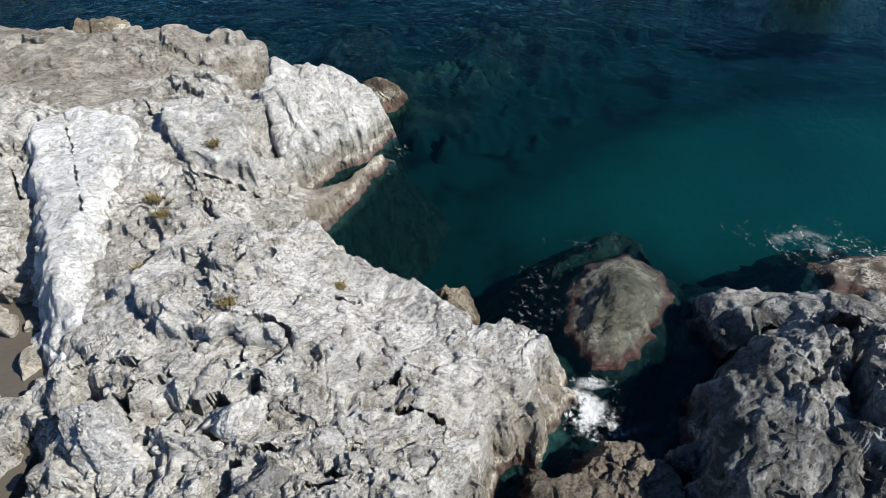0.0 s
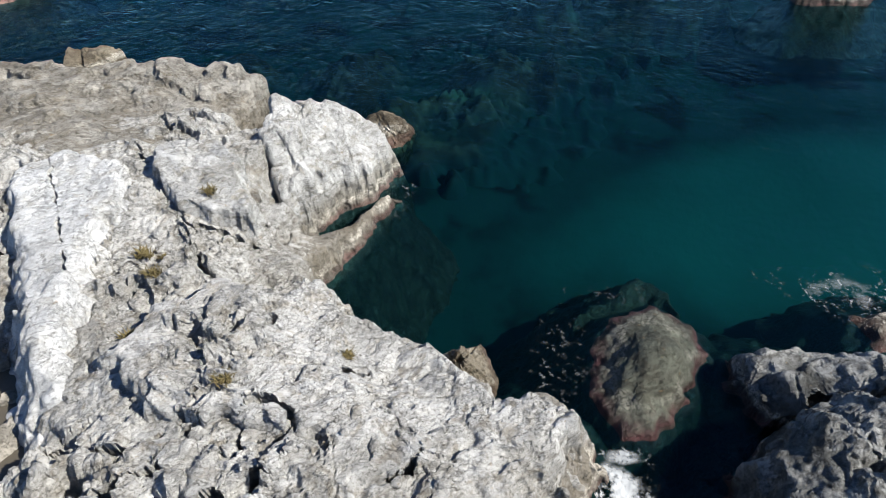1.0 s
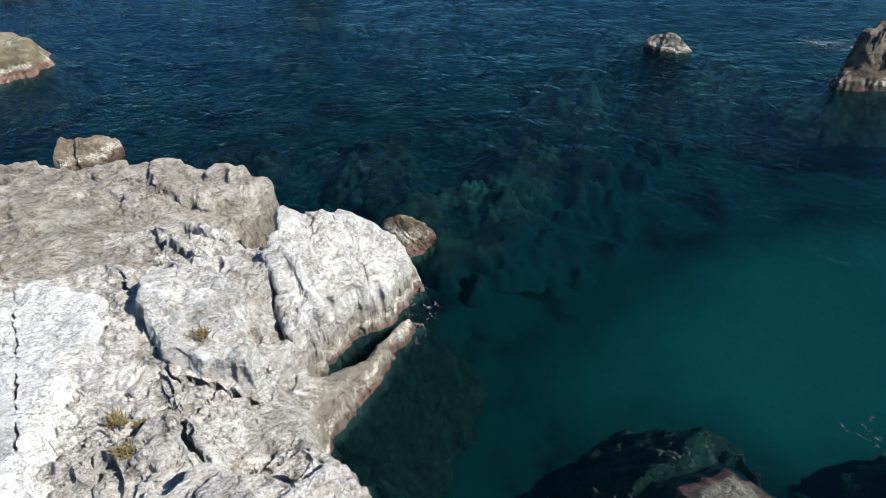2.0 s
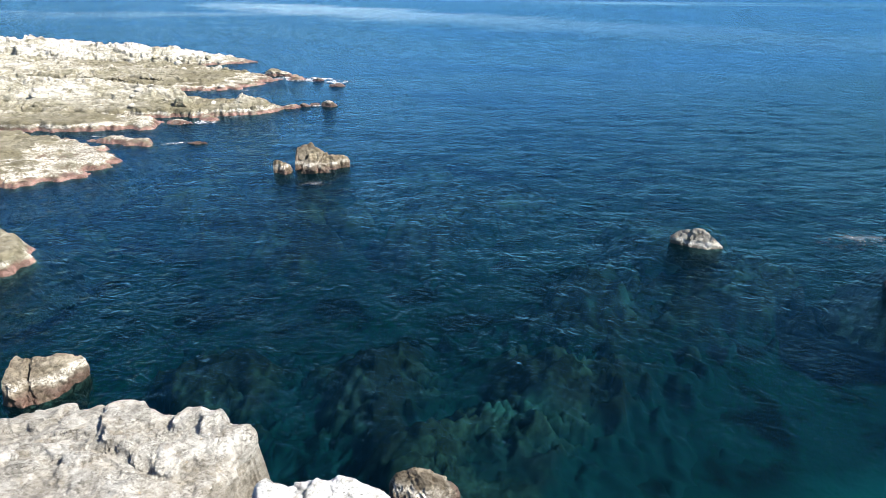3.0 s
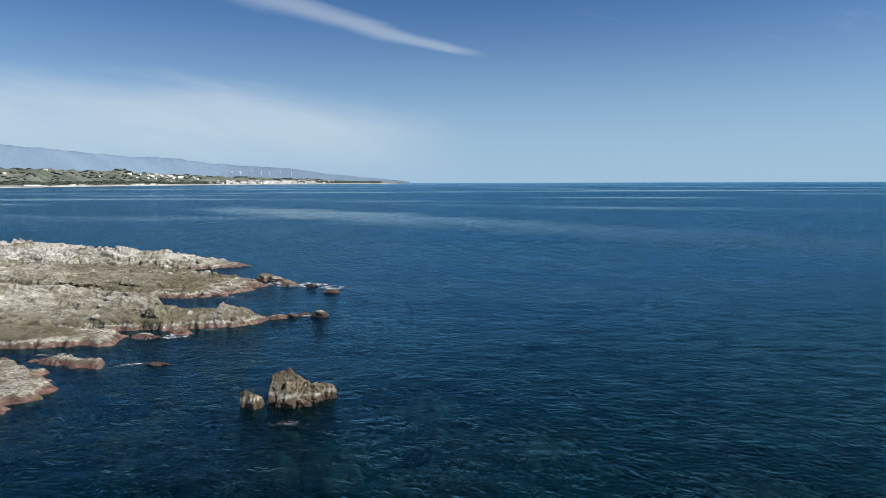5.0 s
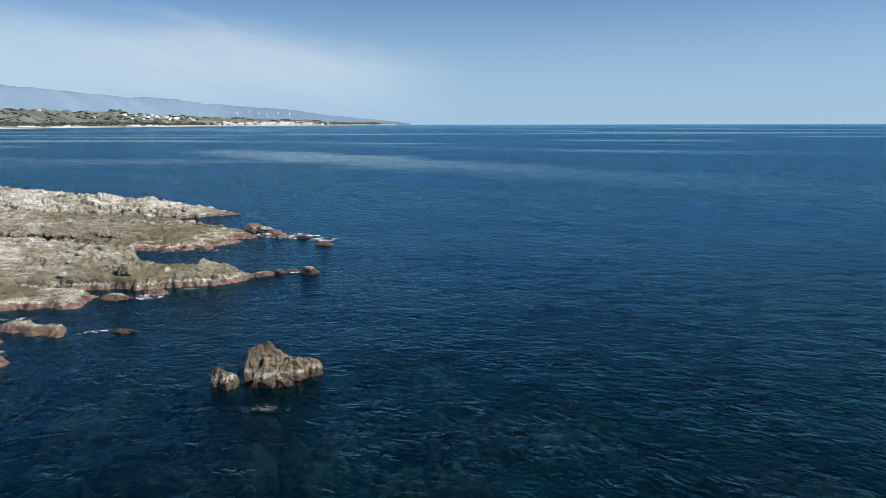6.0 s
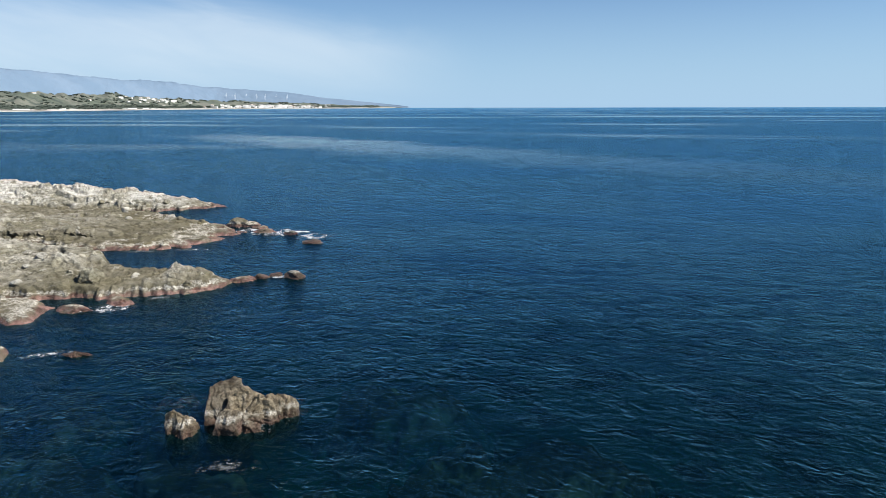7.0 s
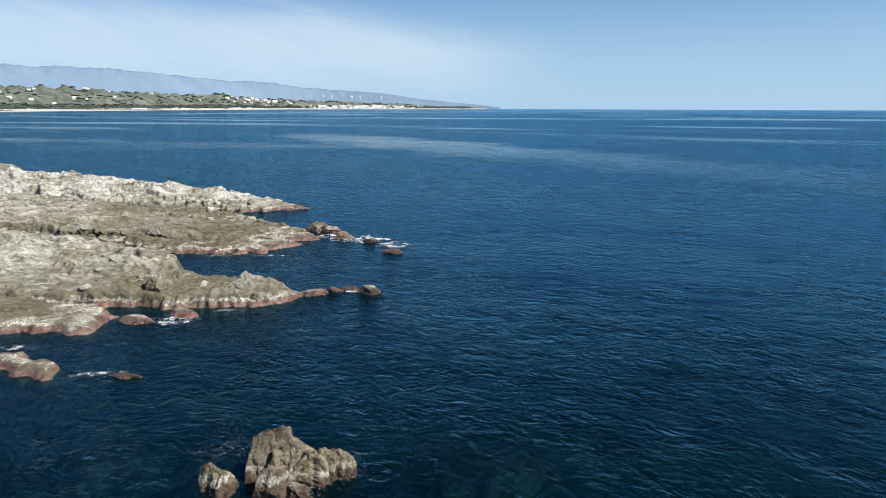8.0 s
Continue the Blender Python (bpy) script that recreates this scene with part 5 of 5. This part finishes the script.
def far_materials():
    # field and scrub greens lightened for distance haze
    m = Nodes("hazed_hill_fields")
    g = m.mix(m.ramp(m.noise(0.006, 5, 0.6), 0.4, 0.6), (0.10, 0.115, 0.088), (0.155, 0.16, 0.13))
    g = m.mix(m.ramp(m.noise(0.022, 5, 0.65), 0.50, 0.62), g, (0.06, 0.074, 0.062))
    hill = m.done(m.principled(g, 0.95, m.bump(m.noise(0.05, 4, 0.6), 0.6, 6.0), 0.1))
    # distance haze painted into the mountains' base colour as pale blue
    m = Nodes("haze_blue_mountains")
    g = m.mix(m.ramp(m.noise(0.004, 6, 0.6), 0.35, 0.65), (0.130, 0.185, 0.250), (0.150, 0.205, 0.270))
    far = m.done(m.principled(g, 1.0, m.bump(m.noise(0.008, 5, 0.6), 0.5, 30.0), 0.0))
    m = Nodes("beach_sand")
    sand = m.done(m.principled(m.mix(m.noise(0.02, 4, 0.6), (0.468, 0.442, 0.391), (0.578, 0.552, 0.493)), 0.95, None, 0.1))
    # pine green lifted in its colour for the same haze
    m = Nodes("hazed_pines")
    pine = m.done(m.principled(m.mix(m.noise(0.08, 4, 0.6), (0.045, 0.057, 0.046), (0.075, 0.09, 0.07)), 0.95, None, 0.1))
    m = Nodes("white_render")
    wall = m.done(m.principled(m.mix(m.noise(0.3, 4, 0.6), (0.70, 0.69, 0.66), (0.80, 0.79, 0.77)), 0.9, None, 0.2))
    m = Nodes("cream_render")
    cream = m.done(m.principled(m.mix(m.noise(0.3, 4, 0.6), (0.70, 0.67, 0.62), (0.77, 0.75, 0.71)), 0.9, None, 0.2))
    m = Nodes("roof_tiles")
    roof = m.done(m.principled(m.mix(m.noise(0.6, 4, 0.6), (0.42, 0.33, 0.27), (0.54, 0.45, 0.38)), 0.9, None, 0.2))
    m = Nodes("dark_glass")
    glass = m.done(m.principled((0.05, 0.06, 0.07), 0.2))
    m = Nodes("white_paint")
    paint = m.done(m.principled((0.8, 0.81, 0.82), 0.5))
    return hill, far, sand, pine, wall, cream, roof, glass, paint


HILL, FAR, SAND, PINE, WALL, CREAM, ROOF, GLASS, PAINT = far_materials()
land("mountains", [(b, min(4300, s + 1400)) for b, s in SHORE[:-1]] + [(-6.4, 4600)], PEAKS, lambda b: 560 + 0 * b, FAR, "far mountains coloured pale blue for haze, falling away along the coast", 201, 2.0, 0.03)
hills = land("hills", SHORE, HILLS, lambda b: np.interp(b, [-90, -46, -20, -7], [900, 900, 700, 250]), HILL, "green and tan coastal hills with fields and scrub", 205, 3.0, 0.16)

b, d = np.meshgrid(np.linspace(-90, -7.5, 400), np.linspace(0, 1, 5))
dist = run(b, SHORE) - 45 * (1 - d) + 60 * d + 14 * fbm(b * 1.1, d * 0, 4, 208)
beach, _ = grid_mesh("beach", FAR_X + dist * np.sin(np.radians(b)), FAR_Y + dist * np.cos(np.radians(b)), -0.6 + 5.5 * d, np.ones(b.shape, bool), SAND)
tagged(new("beach", beach), "long pale sandy beach below the hills", "beach", kind="structure")


def tree_belt():
    """Pines along the beach and scrub on the slopes, as many small clumps."""
    rng = random.Random(5)
    co, faces = [], []
    ball = [(0, 0, 1), (0.9, 0, 0.35), (0.28, 0.86, 0.4), (-0.73, 0.53, 0.3), (-0.73, -0.53, 0.42), (0.28, -0.86, 0.33), (0.5, 0.3, -0.8), (-0.6, 0.1, -0.8), (0.1, -0.6, -0.8)]
    tris = [(0, 1, 2), (0, 2, 3), (0, 3, 4), (0, 4, 5), (0, 5, 1), (1, 6, 2), (2, 6, 7), (2, 7, 3), (3, 7, 4), (4, 7, 8), (4, 8, 5), (5, 8, 1), (1, 8, 6)]
    for k in range(6000):
        b = rng.uniform(-75, -9)
        shore = float(run(b, SHORE))
        belt = rng.random() < 0.62
        d = shore + (rng.uniform(50, 190) if belt else rng.uniform(190, 760))
        if not belt and noise.noise(Vector((b * 0.5, d * 0.006, 3.1))) < 0.05:
            continue
        x, y, _ = far_at(b, d)
        hit, place, _, _ = hills.ray_cast(Vector((x, y, 900)), Vector((0, 0, -1)))
        if not hit:
            continue
        r = rng.uniform(3, 7) * (0.6 + shore / 4000)
        n = len(co)
        co += [(x + r * rng.uniform(0.8, 1.7) * px, y + r * py, place.z + r * 0.42 * (pz + 0.5) * rng.uniform(0.7, 1.2)) for px, py, pz in ball]
        faces += [(n + a, n + c, n + e) for a, c, e in tris]
    me = bpy.data.meshes.new("tree_belt")
    me.from_pydata(co, [], faces)
    me.materials.append(PINE)
    tagged(new("tree_belt", me), "dark green pines and scrub behind the beach", "trees", kind="stuff")


tree_belt()


def box(bm, x0, x1, y0, y1, z0, z1):
    v = [bm.verts.new(p) for p in ((x0, y0, z0), (x1, y0, z0), (x1, y1, z0), (x0, y1, z0), (x0, y0, z1), (x1, y0, z1), (x1, y1, z1), (x0, y1, z1))]
    for f in ((0, 3, 2, 1), (4, 5, 6, 7), (0, 1, 5, 4), (1, 2, 6, 5), (2, 3, 7, 6), (3, 0, 4, 7)):
        bm.faces.new([v[i] for i in f])


def part(name, bm, material, parent, label=""):
    me = bpy.data.meshes.new(name)
    bm.to_mesh(me)
    bm.free()
    me.materials.append(material)
    ob = tagged(new(name, me), label)
    ob.parent = parent
    return ob


def house(w, d, h, pitched, wall_material, label, group):
    """A far house: walls, roof and rows of windows on the side that faces the sea."""
    top = tagged(new("house"), label, "house", group)
    bm = bmesh.new()
    box(bm, -w / 2, w / 2, -d / 2, d / 2, -4, h)
    part("wall", bm, wall_material, top)
    bm = bmesh.new()
    if pitched:
        a = [bm.verts.new(p) for p in ((-w / 2 - 0.5, -d / 2 - 0.5, h), (w / 2 + 0.5, -d / 2 - 0.5, h), (w / 2 + 0.5, d / 2 + 0.5, h), (-w / 2 - 0.5, d / 2 + 0.5, h), (-w / 2, 0, h + d * 0.25), (w / 2, 0, h + d * 0.25))]
        for f in ((0, 1, 5, 4), (2, 3, 4, 5), (1, 2, 5), (3, 0, 4), (3, 2, 1, 0)):
            bm.faces.new([a[i] for i in f])
    else:
        box(bm, -w / 2 - 0.3, w / 2 + 0.3, -d / 2 - 0.3, d / 2 + 0.3, h, h + 0.7)
    part("roof", bm, ROOF if pitched else wall_material, top, "tiled roof" if pitched else "flat roof with a parapet")
    for floor in range(min(2, int(h // 3.2))):
        for k in range(3):
            cx = (k + 0.5) * w / 3 - w / 2
            bm = bmesh.new()
            box(bm, cx - 0.8, cx + 0.8, -d / 2 - 0.06, -d / 2 + 0.05, floor * 3.2 + 1.0, floor * 3.2 + 2.4)
            part("window", bm, GLASS, top)
    return top


def houses():
    rng = random.Random(11)
    bpy.context.view_layer.update()
    kinds = [house(22, 14, 10, False, WALL, "white flat-roofed seaside house in the far town", "houses of the far town"),
             house(16, 12, 7, True, WALL, "white house with a tiled roof in the far town", "houses of the far town"),
             house(30, 14, 13, False, CREAM, "cream apartment block in the far town", "houses of the far town")]
    lone = [house(20, 12, 6, True, WALL, "white country house on the green coastal hills", "houses on the hills"),
            house(44, 16, 6, False, WALL, "long low white building behind the beach", "buildings along the beach")]

    wanted = []

    def put(proto, b, d, grow):
        x, y, _ = far_at(b, d)
        hit, place, _, _ = hills.ray_cast(Vector((x, y, 900)), Vector((0, 0, -1)))
        wanted.append((proto, pose(x, y, place.z if hit else 3.0, 0, 0, -b + rng.uniform(-25, 25)) @ Matrix.Diagonal((grow, grow, grow * rng.uniform(0.8, 1.25), 1))))

    for k in range(210):  # the white town on the point
        b = rng.triangular(-23.5, -12.5, -18.5)
        put(kinds[k % 3], b, float(run(b, SHORE)) + rng.uniform(20, 210), rng.uniform(0.4, 0.7))
    for k in range(26):  # a smaller village on the slope
        b = rng.triangular(-30.5, -23.5, -26)
        put(kinds[k % 3], b, float(run(b, SHORE)) + rng.uniform(280, 480), rng.uniform(0.35, 0.6))
    for k in range(26):  # scattered farmhouses
        b = rng.uniform(-50, -24)
        put(lone[0], b, float(run(b, SHORE)) + rng.uniform(200, 700), rng.uniform(0.38, 0.6))
    for k in range(12):  # low buildings behind the beach
        b = rng.choice((-44.5, -41.2, -36.2, -33.0, -31, -29, -27)) + rng.uniform(-0.8, 0.8)
        put(lone[1], b, float(run(b, SHORE)) + rng.uniform(30, 60), rng.uniform(0.3, 0.55))
    for proto, m in wanted:
        copy_thing(proto, m)
    for proto in kinds + lone:  # the patterns themselves stand in the rows too
        b = rng.uniform(-21, -15)
        x, y, _ = far_at(b, float(run(b, SHORE)) + 60)
        proto.matrix_world = pose(x, y, 6, 0, 0, -b)


houses()


def turbines():
    top = tagged(new("wind_turbine"), "white wind turbine on the far hills", "wind turbine", "wind turbines on the hills")
    bm = bmesh.new()
    bmesh.ops.create_cone(bm, cap_ends=True, segments=10, radius1=1.5, radius2=0.8, depth=32, matrix=pose(0, 0, 16))
    part("tower", bm, PAINT, top)
    bm = bmesh.new()
    box(bm, -1.2, 1.2, -2.5, 2.5, 31.5, 34)
    part("nacelle", bm, PAINT, top)
    for k in range(3):
        bm = bmesh.new()
        box(bm, -0.7, 0.7, -0.2, 0.2, 0.5, 17)
        bmesh.ops.transform(bm, matrix=pose(0, -2.8, 32.8, 0, 20 + 120 * k, 0), verts=bm.verts)
        part("blade", bm, PAINT, top)
    places = [-22.3, -21.6, -20.9, -20.0, -19.2, -18.5, -17.6, -16.7]
    for k, b in enumerate(places):
        d = 4560 - 40 * (k % 3)
        x, y, z = far_at(b, d, math.tan(radians(0.78 - 0.02 * k)) * d + 11)
        if k == 0:
            top.matrix_world = pose(x, y, z - 8, 0, 0, 20) @ Matrix.Scale(0.7, 4)
        else:
            copy_thing(top, pose(x, y, z - 8, 0, 0, 20 + 9 * k))


turbines()
